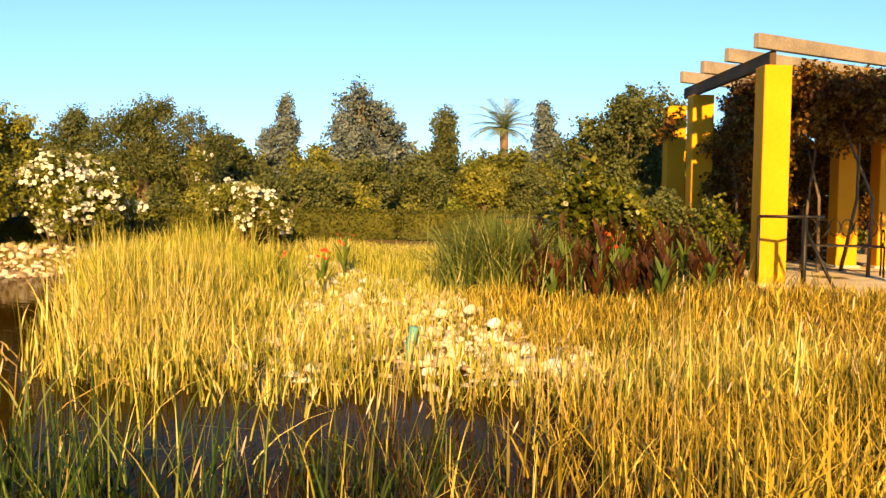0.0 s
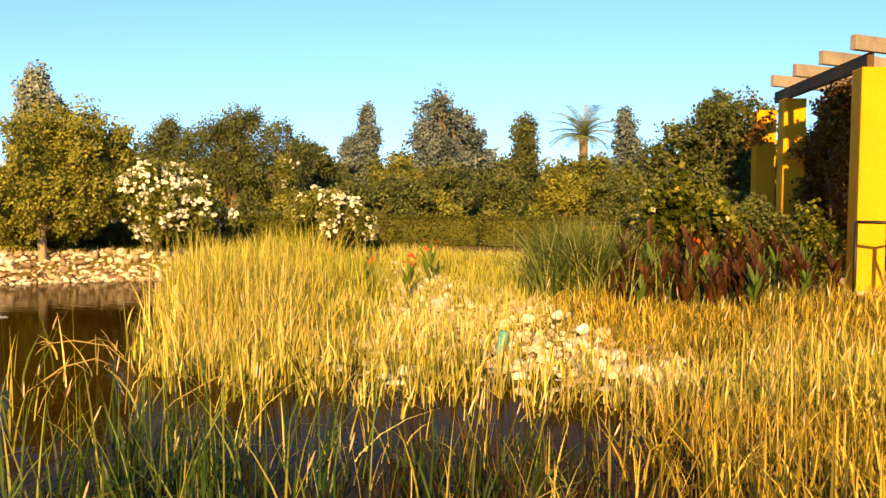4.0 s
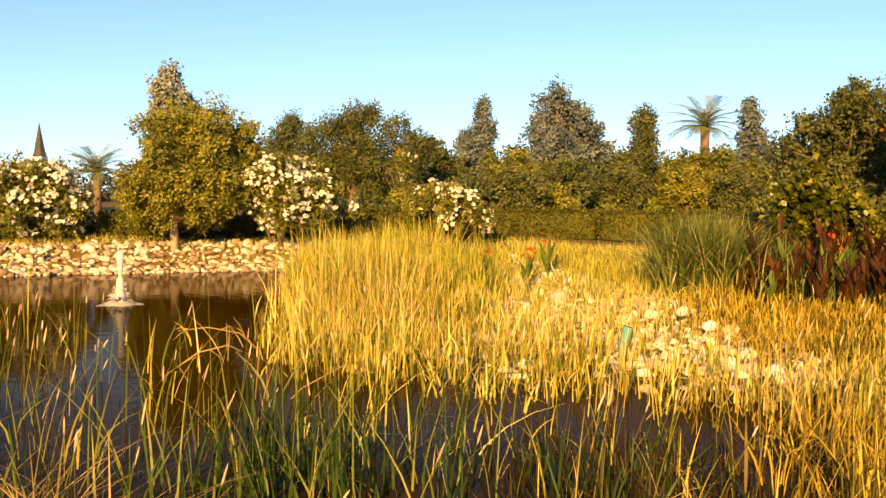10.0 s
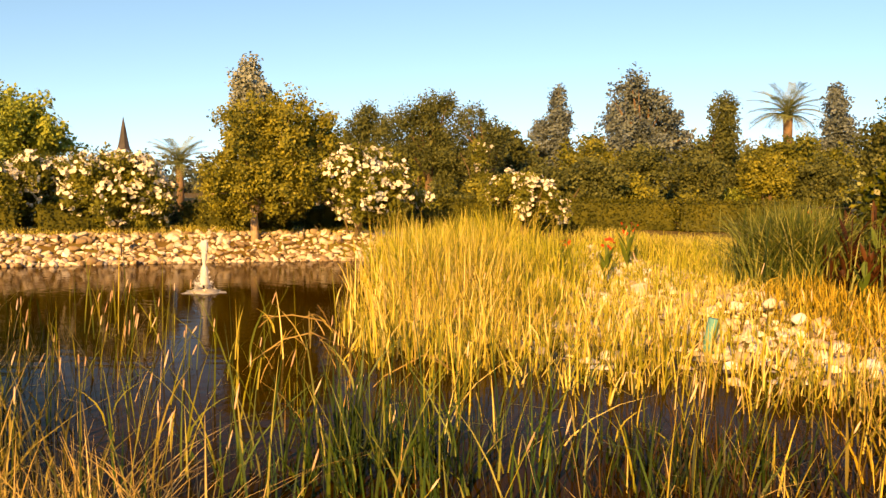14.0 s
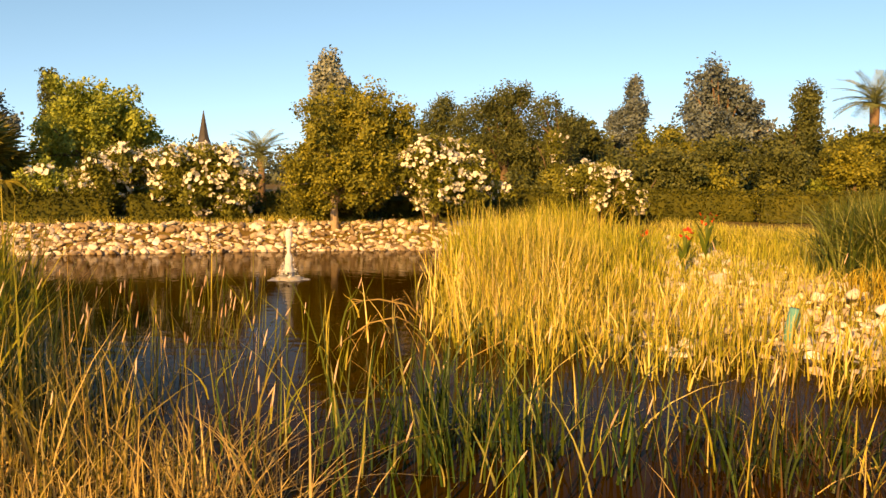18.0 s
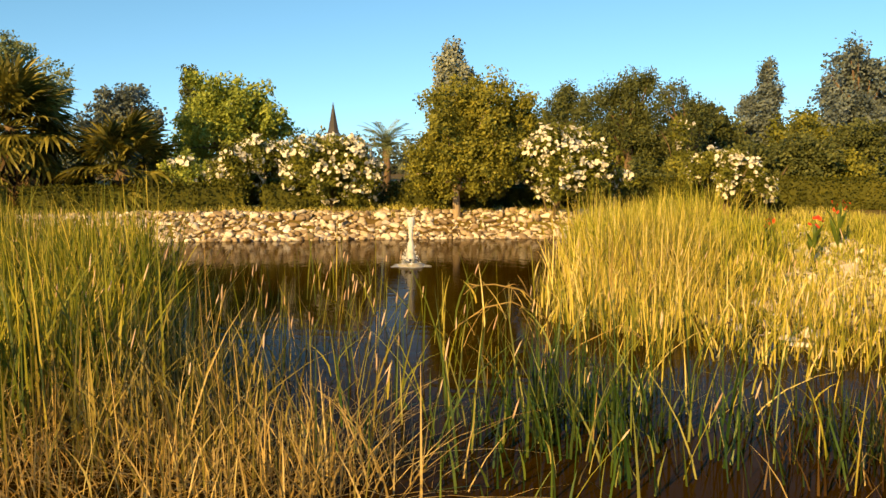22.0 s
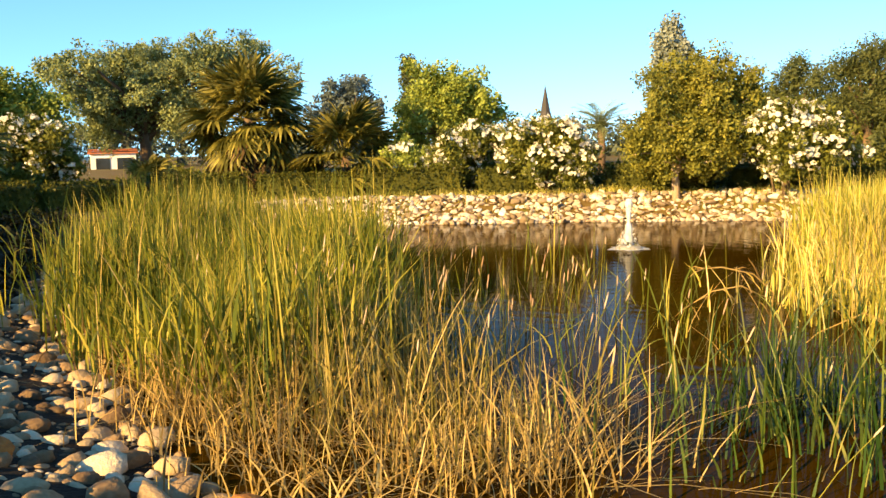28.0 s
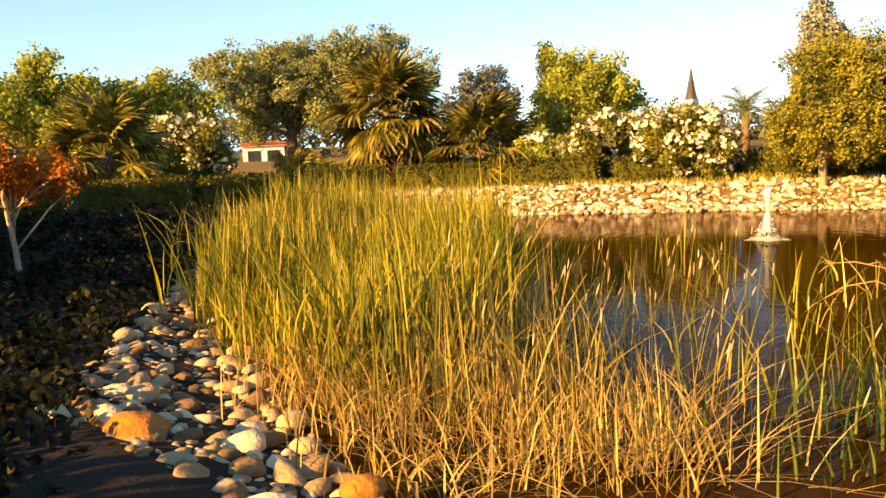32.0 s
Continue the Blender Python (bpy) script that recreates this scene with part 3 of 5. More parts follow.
        wd = (0.008, 0.036, 0.02, 0.002)
        o = len(verts)
        for p, wv in zip(pts, wd):
            fold = Vector((0, 0, 0.012 if k % 2 else -0.012)) * (wv / 0.036)
            verts += [tuple(p - side * wv + fold), tuple(p + side * wv - fold)]
        quads += [(o + 2 * i, o + 2 * i + 1, o + 2 * i + 3, o + 2 * i + 2) for i in range(3)]
    return mesh_of(name, verts, quads, mat)


FAN = [fan_frond("frond", M["palm_leaf"], False, k) for k in range(3)]
FAN_DEAD = [fan_frond("dead_frond", M["dead_frond"], True, 9 + k) for k in range(2)]


def fan_palm(label, x, y, crown_z, scale=1.0, live=34, dead=14, seed=1, trunk=0.16):
    rng = random.Random(seed)
    z = float(ground_z(x, y)[0])
    h = crown_z - z
    ob = thing("fan_palm", label, "palm", x, y, z)
    pts = [(0, 0, -0.1), (0.03, 0.02, h * 0.5), (0, 0, h)]
    part("trunk", tubes("trunk", [(pts, [trunk * 1.2, trunk, trunk * 0.8])], M["bark"], 10), ob)
    for k in range(live + dead):
        gone = k >= live
        s = (k % live) / live if not gone else (k - live) / max(1, dead)
        up = (78 - 135 * s + rng.uniform(-10, 10)) if not gone else (-40 - 35 * s + rng.uniform(-6, 6))
        turn = k * 137.5 + rng.uniform(-12, 12)
        size = scale * rng.uniform(0.85, 1.1)
        m = Matrix.Translation((0, 0, h - (0.05 + 0.25 * s if gone else 0.12 * s))) @ pose(0, 0, 0, 0, 0, turn) @ pose(0, 0, 0, up, rng.uniform(-25, 25), 0) @ Matrix.Scale(size, 4)
        part("dead_frond" if gone else "frond", rng.choice(FAN_DEAD if gone else FAN), ob, "withered hanging frond" if gone else "", m)
    return ob


def feather_frond(name, mat, seed):
    """A date palm frond along +y: an arching rib with leaflets on both sides."""
    rng = np.random.default_rng(seed)
    rib = [Vector((0, 1.6 * s, 0.55 * s - 1.05 * s * s)) for s in np.linspace(0, 1, 8)]
    verts, quads = tube_arrays(rib, [0.03 - 0.026 * k / 7 for k in range(8)], 5)
    verts = [tuple(v) for v in verts]
    for k in range(26):
        s = 0.12 + 0.86 * k / 25
        p = Vector((0, 1.6 * s, 0.55 * s - 1.05 * s * s))
        ln = 0.42 * (1 - 0.55 * abs(s - 0.45) * 1.6) * rng.uniform(0.85, 1.1)
        for side in (-1, 1):
            d = Vector((side * 0.8, 0.5, -0.12 - 0.2 * s))
            t = Vector((0.3 * side, -0.6, 0.3)).normalized() * 0.013
            o = len(verts)
            verts += [tuple(p - t), tuple(p + t), tuple(p + d * ln * 0.6 + t), tuple(p + d * ln * 0.6 - t), tuple(p + d * ln + Vector((0, 0, -0.06)))]
            quads += [(o, o + 1, o + 2, o + 3), (o + 3, o + 2, o + 4)]
    return mesh_of(name, verts, quads, mat)


FEATHER = [feather_frond("frond", M["soft_leaf"], k) for k in range(2)]


def date_palm(label, x, y, crown_z, scale=1.0, count=30, seed=1):
    rng = random.Random(seed)
    z = float(ground_z(x, y)[0])
    h = crown_z - z
    ob = thing("date_palm", label, "palm", x, y, z)
    part("trunk", tubes("trunk", [([(0, 0, -0.1), (0.05, 0, h * 0.5), (0, 0, h)], [0.22 * scale, 0.18 * scale, 0.2 * scale])], M["bark"], 10), ob)
    for k in range(count):
        s = k / count
        m = Matrix.Translation((0, 0, h)) @ pose(0, 0, 0, 0, 0, k * 137.5) @ pose(0, 0, 0, 72 - 85 * s + rng.uniform(-8, 8), rng.uniform(-15, 15), 0) @ Matrix.Scale(scale * rng.uniform(0.85, 1.1), 4)
        part("frond", rng.choice(FEATHER), ob, "", m)
    return ob


# ---- stones ----
def stone_mesh(k, mat, detail=2):
    rng = random.Random(100 + k)
    bm = bmesh.new()
    bmesh.ops.create_icosphere(bm, subdivisions=detail, radius=1.0)
    off = Vector((rng.uniform(0, 50), rng.uniform(0, 50), rng.uniform(0, 50)))
    for v in bm.verts:
        n1 = noise.noise(v.co * 0.9 + off)
        v.co *= 1 + 0.36 * n1 + 0.14 * noise.noise(v.co * 2.6 + off)
        v.co.z = max(v.co.z, -0.75) * 0.66
        v.co.y *= 0.8
    return bm_mesh("stone", bm, mat, True)


def rock_mesh(k, mat):
    """A broken stone: the hull of a few random points, its edges worn."""
    rng = random.Random(700 + k)
    bm = bmesh.new()
    for j in range(13):
        d = Vector((rng.gauss(0, 1), rng.gauss(0, 1), rng.gauss(0, 1))).normalized()
        bm.verts.new((d.x * rng.uniform(0.85, 1.15), d.y * rng.uniform(0.7, 0.95), d.z * rng.uniform(0.55, 0.8)))
    bmesh.ops.convex_hull(bm, input=bm.verts[:])
    for v in [v for v in bm.verts if not v.link_faces]:
        bm.verts.remove(v)
    bmesh.ops.bevel(bm, geom=bm.edges[:], offset=0.09, segments=1, affect="EDGES")
    return bm_mesh("stone", bm, mat)


ROCK = [rock_mesh(k, M["stone"]) for k in range(9)]
PALE_ROCK = [rock_mesh(20 + k, M["pale_stone"]) for k in range(6)]
STONE = [stone_mesh(k, M["stone"]) for k in range(8)]
PALE = [stone_mesh(20 + k, M["pale_stone"]) for k in range(5)]
NEAR_STONE = [stone_mesh(40 + k, M["near_stone"]) for k in range(6)]
OCHRE = [stone_mesh(60 + k, M["ochre_stone"], 3) for k in range(2)]


def stones(parent, rng, points, sizes, meshes, apart, single=300, rest="pale_rest"):
    """Stones on the ground, none closer than apart times its size to another: the first ones single pieces, the rest joined."""
    done, rest_v, rest_f = [], [], []
    z = ground_z(points[:, 0], points[:, 1])
    for (x, y), s, h in zip(points, sizes, z):
        if any((x - a) ** 2 + (y - b) ** 2 < (apart * (s + c)) ** 2 for a, b, c in done):
            continue
        done.append((x, y, s))
        m = pose(x, y, max(h, -0.05) + s * rng.uniform(0.05, 0.35), rng.uniform(-22, 22), rng.uniform(-22, 22), rng.uniform(0, 360)) @ Matrix.Diagonal((s * rng.uniform(0.85, 1.4), s, s * rng.uniform(0.75, 1.15), 1))
        me = meshes[int(rng.integers(len(meshes)))]
        if len(done) <= single:
            part("stone", me, parent, "", m)
        else:
            o = len(rest_v)
            rest_v += [m @ v.co for v in me.vertices]
            rest_f += [tuple(o + i for i in f.vertices) for f in me.polygons]
    if rest_v:
        tagged(part("small_stones", mesh_of("small_stones", rest_v, rest_f, M[rest], True), parent), kind="stuff")


# ---- hedges ----
def hedge(a, b, top, thick, label, seed):
    """A clipped hedge from a to b: a dark twiggy body with leaves all over it."""
    rng = np.random.default_rng(seed)
    (ax, ay), (bx, by) = a, b
    ln = math.hypot(bx - ax, by - ay)
    x, y = (ax + bx) / 2, (ay + by) / 2
    z = float(min(ground_z([ax, x, bx], [ay, y, by])))
    h = top - z
    ob = thing("hedge", label, "hedge", x, y, z, turn=math.degrees(math.atan2(by - ay, bx - ax)))
    part("body", box("body", (ln * 0.97, thick * 0.84, h * 0.94), M["hedge"], 0.06, 0.02), ob)
    n = int(ln * (thick + 2 * h) * 620)
    face = rng.random(n) * (thick + 2 * h)
    u = rng.uniform(-ln / 2, ln / 2, n)
    v = np.where(face < h, -thick / 2, np.where(face < 2 * h, thick / 2, face - 2 * h - thick / 2))
    w = np.where(face < h, face, np.where(face < 2 * h, face - h, h))
    ends = rng.random(n) < 0.06
    u = np.where(ends, np.sign(u) * ln / 2, u)
    v = np.where(ends, rng.uniform(-thick / 2, thick / 2, n), v)
    w = np.where(ends, rng.uniform(0, h, n), w)
    c = np.stack([u, v, w], 1) + rng.normal(size=(n, 3)) * 0.03
    out = rng.normal(size=(n, 3)) + np.array([0, 0, 0.3])
    out /= np.linalg.norm(out, axis=1)[:, None]
    side = np.cross(out, rng.normal(size=(n, 3)))
    side /= np.linalg.norm(side, axis=1)[:, None]
    s = rng.uniform(0.035, 0.08, n)[:, None]
    verts = np.stack([c, c + out * s * 0.5 + side * s * 0.4, c + out * s, c + out * s * 0.5 - side * s * 0.4], 1).reshape(-1, 3)
    tagged(part("leaves", fast_mesh("leaves", verts, np.arange(len(verts)).reshape(-1, 4), M["hedge"]), ob), kind="stuff")
    return ob


# ---- far bank: stones, hedges, oleanders ----
rng = np.random.default_rng(7)
bank = thing("stone_bank", "bank of pale broken stones along the far shore", "stone bank", kind="structure")
line = [p for p in OUTLINE if math.hypot(*p) > 16.3 and p[0] < -6.0]
cand = []
for k in range(9000):
    i = int(rng.integers(len(line) - 1))
    t = rng.random()
    px, py = line[i][0] + (line[i + 1][0] - line[i][0]) * t, line[i][1] + (line[i + 1][1] - line[i][1]) * t
    r = math.hypot(px, py)
    o = rng.uniform(-0.12, 1.1)
    cand.append((px * (1 + o / r), py * (1 + o / r)))
stones(bank, rng, np.array(cand), 0.05 + 0.1 * rng.random(len(cand)) ** 1.5, ROCK + PALE_ROCK[:2], 0.41)

HEDGE_LINE = [(4.6, 23.9), (1.8, 23.7), (-1.2, 23.2), (-4.2, 22.2), (-7.2, 20.7), (-9.6, 19.1), (-11.9, 17.5), (-14.2, 15.6), (-16.2, 13.9), (-17.9, 12.0), (-18.4, 9.6), (-18.0, 7.0), (-17.4, 4.4), (-17.2, 1.8)]
for k in range(len(HEDGE_LINE) - 1):
    (ax, ay), (bx, by) = HEDGE_LINE[k], HEDGE_LINE[k + 1]
    cut = 0.02 if k < 4 else 0.06
    hedge((ax + (bx - ax) * cut, ay + (by - ay) * cut), (bx - (bx - ax) * cut, by - (by - ay) * cut), 1.24 if k < 4 else 1.1 + 0.05 * (k % 2), 0.6, "low clipped green hedge behind the stone bank", 30 + k)

plant("oleander", "round oleander bush full of white blossom", "shrub", -7.85, 18.4, [(0.2, 2.1, 0.42), (-0.15, 2.0, 0.42), (0.55, 1.95, 0.42), (-0.45, 1.8, 0.4), (0.85, 1.7, 0.38), (-0.65, 1.5, 0.33), (1.05, 1.45, 0.28), (0.2, 1.6, 0.6), (-0.2, 1.4, 0.45), (0.6, 1.4, 0.45), (1.4, 1.33, 0.17), (1.62, 1.3, 0.14), (0.0, 1.15, 0.34), (0.4, 1.15, 0.34)], 13500, 0.11, "oleander_leaf", trunk=0.03, stems=5, slim=0.26, blossom=420, seed=3, crown="foliage")
plant("oleander", "drooping oleander bush with white blossom", "shrub", -4.55, 20.71, [(-0.34, 1.7, 0.29), (0.06, 1.61, 0.29), (-0.61, 1.5, 0.27), (0.46, 1.44, 0.27), (0.73, 1.17, 0.24), (0.87, 0.98, 0.19), (-0.87, 1.29, 0.16), (0.0, 1.2, 0.35)], 9000, 0.1, "oleander_leaf", trunk=0.025, stems=5, slim=0.26, blossom=240, seed=4, crown="foliage")
plant("oleander", "oleander bush with white blossom hanging over a hedge", "shrub", -14.75, 15.94, [(-0.24, 1.63, 0.41), (0.3, 1.83, 0.44), (0.84, 1.78, 0.38), (-0.51, 1.3, 0.39), (0.02, 1.29, 0.48), (-0.39, 0.9, 0.3)], 10500, 0.11, "oleander_leaf", trunk=0.03, stems=5, slim=0.26, blossom=300, seed=5, crown="foliage")
plant("oleander", "wide oleander bush covered in white blossom", "shrub", -12.65, 16.54, [(-0.66, 1.76, 0.48), (-0.12, 1.82, 0.48), (0.43, 1.75, 0.48), (0.83, 1.41, 0.39), (0.01, 1.28, 0.55), (0.69, 0.93, 0.39), (-0.8, 1.28, 0.41), (0.55, 0.85, 0.28)], 13500, 0.11, "oleander_leaf", trunk=0.03, stems=5, slim=0.26, blossom=420, seed=6, crown="foliage")
plant("oleander", "small oleander bush with white blossom", "shrub", -15.78, 15.12, [(0.02, 1.43, 0.39), (-0.38, 1.37, 0.31), (0.41, 1.3, 0.31), (0.0, 1.0, 0.35)], 6000, 0.11, "bright_leaf", trunk=0.025, stems=4, slim=0.26, blossom=70, seed=7, crown="foliage")
plant("oleander", "oleander bush with cream blossom near palms", "shrub", -20.83, 8.25, [(-0.42, 2.24, 0.36), (0.1, 2.29, 0.31), (0.48, 2.07, 0.36), (-0.06, 1.89, 0.43), (0.59, 1.66, 0.4), (-0.59, 1.77, 0.4), (0.84, 1.44, 0.31), (-0.86, 1.52, 0.26), (0.0, 1.2, 0.5)], 12000, 0.11, "oleander_leaf", trunk=0.03, stems=5, slim=0.26, blossom=300, seed=8, crown="foliage")

plant("oleander", "slender oleander shoots with pale blossom above shrubs", "shrub", -6.3, 23.2, [(0.0, 2.68, 0.14), (-0.2, 2.6, 0.1), (0.16, 2.58, 0.1), (0.0, 2.3, 0.2), (0.0, 1.8, 0.3)], 1500, 0.09, "oleander_leaf", trunk=0.02, stems=3, slim=0.26, blossom=16, seed=9, crown="foliage")

# ---- trees ----
plant("broadleaf_tree", "broad green tree on the far bank", "tree", -9.78, 17.36, [(0.1, 2.95, 0.68), (0.72, 3.02, 0.74), (1.34, 2.86, 0.56), (1.55, 2.62, 0.36), (-0.28, 2.42, 0.7), (0.35, 2.3, 0.85), (0.9, 2.12, 0.62), (-0.78, 1.93, 0.51), (-0.41, 1.55, 0.64), (0.35, 1.6, 0.6), (0.74, 1.5, 0.45), (-0.91, 1.4, 0.35), (-0.35, 1.2, 0.42), (0.45, 1.2, 0.45), (0.95, 1.25, 0.35)], 26000, 0.074, "olive_leaf", "pale_bark", 0.08, deep=0.5, seed=11, bunch=30)
plant("poplar", "slender grey-green poplar behind a broad tree", "tree", -12.12, 21.36, [(0.0, 4.66, 0.22), (-0.03, 4.29, 0.34), (-0.06, 3.83, 0.41), (0.0, 3.37, 0.47), (0.27, 4.06, 0.28), (0.0, 2.8, 0.5)], 7500, 0.11, "silver_leaf", trunk=0.06, deep=0.6, fill=0.15, ragged=0.6, seed=12, bunch=34)
plant("broadleaf_tree", "bright round-crowned tree behind oleanders", "tree", -23.15, 24.49, [(0.5, 3.7, 0.85), (1.25, 3.3, 0.8), (0.1, 3.3, 1.0), (-0.3, 4.0, 0.7), (-0.75, 4.0, 0.85), (0.06, 3.9, 0.96), (0.97, 3.6, 0.96), (1.79, 3.09, 0.75), (2.19, 2.78, 0.47), (-1.17, 3.08, 0.85), (-0.37, 2.77, 1.07), (0.64, 2.57, 1.07), (-1.5, 2.16, 0.75), (1.46, 2.36, 0.75)], 17000, 0.13, "bright_leaf", trunk=0.14, deep=0.5, seed=14, bunch=24)
plant("broadleaf_tree", "hazy grey-green tree between palms", "tree", -23.15, 19.65, [(0.39, 3.67, 0.54), (-0.18, 3.41, 0.67), (0.75, 3.09, 0.54), (-0.77, 2.96, 0.58), (0.07, 2.65, 0.86), (-0.43, 2.1, 0.77), (0.72, 2.34, 0.48), (0.0, 1.6, 0.8)], 9000, 0.13, "haze_grey_leaf", trunk=0.1, seed=15, bunch=24)
plant("umbrella_tree", "wide spreading umbrella-shaped tree", "tree", -29.83, 16.03, [(3.5, 5.35, 0.64), (4.11, 5.24, 0.53), (2.67, 5.17, 0.75), (1.86, 5.08, 0.75), (1.04, 5.0, 0.81), (0.04, 4.91, 0.81), (-0.75, 4.92, 0.64), (-1.72, 4.83, 0.6), (-2.4, 4.74, 0.53), (-3.07, 4.65, 0.38), (4.69, 4.51, 0.64), (5.07, 3.98, 0.6), (-1.19, 4.13, 0.85), (0.19, 4.1, 0.96), (1.8, 4.07, 1.07), (3.44, 4.23, 0.96), (-1.81, 3.54, 0.96), (-0.26, 3.3, 0.96), (1.13, 3.06, 0.85), (-2.54, 4.15, 0.6), (-1.67, 2.74, 0.75)], 42000, 0.11, "soft_leaf", trunk=0.2, deep=0.35, fill=0.2, ragged=0.5, seed=16, bunch=34)
plant("broadleaf_tree", "light green garden tree with an open crown", "tree", -28.42, 6.9, [(-0.79, 3.54, 0.55), (0.18, 4.35, 0.52), (-0.1, 3.69, 0.65), (0.5, 3.52, 0.65), (1.23, 3.84, 0.41), (1.26, 3.25, 0.55), (-0.79, 2.72, 0.74), (0.12, 2.7, 0.74), (-1.6, 3.2, 0.7), (0.8, 2.3, 0.7)], 9000, 0.14, "bright_leaf", trunk=0.1, fill=0.2, ragged=0.5, seed=17, bunch=34)
plant("broadleaf_tree", "olive-green tree behind an oleander", "tree", -28.74, 9.72, [(-0.67, 3.7, 0.45), (-0.01, 3.6, 0.5), (0.88, 3.9, 0.45), (1.01, 3.16, 0.58), (-0.91, 2.51, 0.77), (0.28, 2.64, 0.77), (1.71, 3.14, 0.48), (1.2, 2.4, 0.7)], 9500, 0.14, "bright_leaf", trunk=0.1, seed=18)
plant("broadleaf_tree", "light olive tree behind white oleander", "tree", -28.2, 10.9, [(-0.9, 3.5, 0.5), (-0.2, 3.7, 0.5), (0.5, 3.55, 0.5), (1.1, 3.3, 0.5), (-1.3, 3.0, 0.6), (0.0, 2.9, 0.8), (0.9, 2.6, 0.7), (-0.6, 2.2, 0.8), (0.6, 1.9, 0.8)], 9000, 0.13, "bright_leaf", trunk=0.1, seed=64, bunch=24)
plant("pine", "dark pine with a rounded crown", "tree", -10.04, 25.19, [(-0.24, 3.66, 0.48), (-0.49, 3.32, 0.51), (0.41, 3.42, 0.6), (0.0, 2.92, 0.68), (-0.73, 2.9, 0.51), (0.3, 2.3, 0.7), (-0.6, 2.1, 0.7)], 8000, 0.12, "dark_leaf", trunk=0.12, slim=0.2, seed=19, bunch=24)
plant("pine", "tall dark pine in a group", "tree", -8.55, 25.72, [(0.16, 3.95, 0.51), (-0.26, 3.69, 0.51), (0.58, 4.04, 0.38), (-0.67, 3.35, 0.6), (0.16, 3.28, 0.68), (-0.5, 2.6, 0.68), (0.5, 2.61, 0.77)], 9000, 0.12, "dark_leaf", trunk=0.12, slim=0.2, seed=20, bunch=24)
plant("pine", "dark pine with a ragged top", "tree", -6.92, 26.19, [(-0.52, 3.63, 0.38), (-0.18, 3.77, 0.17), (-0.69, 3.21, 0.6), (0.16, 2.97, 0.68), (-0.01, 2.37, 0.77), (-0.85, 2.45, 0.68)], 7000, 0.12, "dark_leaf", trunk=0.12, slim=0.2, seed=21, bunch=24)
plant("evergreen", "flat-topped dark evergreen beside pines", "tree", -7.11, 29.64, [(-0.49, 3.28, 0.38), (0.18, 3.29, 0.38), (0.47, 2.86, 0.48), (-0.2, 2.75, 0.58), (0.6, 2.2, 0.7), (-0.4, 2.0, 0.7)], 5000, 0.13, "dark_leaf", trunk=0.1, seed=22)
SHRUBS = [(-2.4, 27.0, 2.85, "dark_leaf"), (-3.8, 28.2, 3.1, "olive_leaf"), (-0.7, 29.0, 2.7, "dark_leaf"), (1.3, 29.6, 2.75, "olive_leaf"), (2.7, 30.0, 2.6, "dark_leaf"), (-6.9, 21.9, 1.75, "dark_leaf"), (-5.7, 22.4, 1.9, "olive_leaf"), (-4.3, 23.0, 2.25, "dark_leaf"), (-3.4, 23.6, 2.5, "dark_leaf"), (-2.6, 24.4, 2.1, "olive_leaf"), (-9.8, 20.6, 1.9, "dark_leaf"), (-10.9, 20.2, 1.7, "olive_leaf"), (-0.9, 27.5, 1.5, "olive_leaf"), (0.5, 30.0, 1.7, "bright_leaf"), (-11.9, 19.6, 1.5, "olive_leaf"), (-13.4, 18.7, 1.45, "dark_leaf"), (-15.3, 17.3, 1.5, "olive_leaf"), (-16.9, 15.9, 1.5, "dark_leaf"), (-18.3, 14.3, 1.4, "dark_leaf")]
for k, (x, y, top, mat) in enumerate(SHRUBS):
    plant("shrub", "dense dark green shrub behind the hedge" if mat == "dark_leaf" else "dense olive-green shrub behind the hedge", "shrub", x, y, [(0, top - 0.5, 0.5), (0.5, top - 0.7, 0.5), (-0.5, top - 0.65, 0.5), (0.3, top - 1.1, 0.5), (-0.3, top - 1.1, 0.5)], 4500, 0.1, mat, trunk=0.03, stems=3, seed=40 + k, crown="foliage")
plant("gum_tree", "hazy grey-green eucalyptus with an airy top", "tree", -2.85, 33.72, [(-0.47, 5.5, 0.26), (-0.75, 5.1, 0.34), (-0.2, 5.15, 0.36), (0.25, 4.85, 0.36), (-1.0, 4.6, 0.4), (0.6, 4.5, 0.38), (-0.3, 4.5, 0.6), (1.0, 4.0, 0.42), (-1.15, 3.9, 0.52), (0.0, 3.8, 0.8), (0.9, 3.4, 0.6), (1.45, 3.3, 0.33), (-0.6, 3.1, 0.8), (0.3, 2.9, 0.8), (0.0, 2.2, 0.8)], 12000, 0.14, "haze_grey_leaf", "bark", 0.14, fill=0.2, ragged=0.5, seed=23, bunch=34)
plant("tree_clump", "low grey-green trees in the distance", "tree", 1.93, 40.54, [(0.0, 2.0, 0.8), (0.2, 2.84, 0.9), (1.16, 2.69, 1.02), (0.3, 2.0, 1.02), (2.4, 2.3, 1.02)], 9000, 0.16, "oleander_leaf", trunk=0.1, seed=24)
plant("conifer", "tall ragged conifer beside a palm", "tree", 5.1, 44.81, [(-0.13, 6.03, 0.4), (-0.16, 5.36, 0.63), (-0.01, 4.56, 0.8), (-0.12, 3.75, 0.85), (0.03, 2.95, 1.0), (0.0, 2.0, 1.0)], 8000, 0.16, "haze_grey_leaf", "bark", 0.12, ragged=0.6, seed=25, bunch=34)
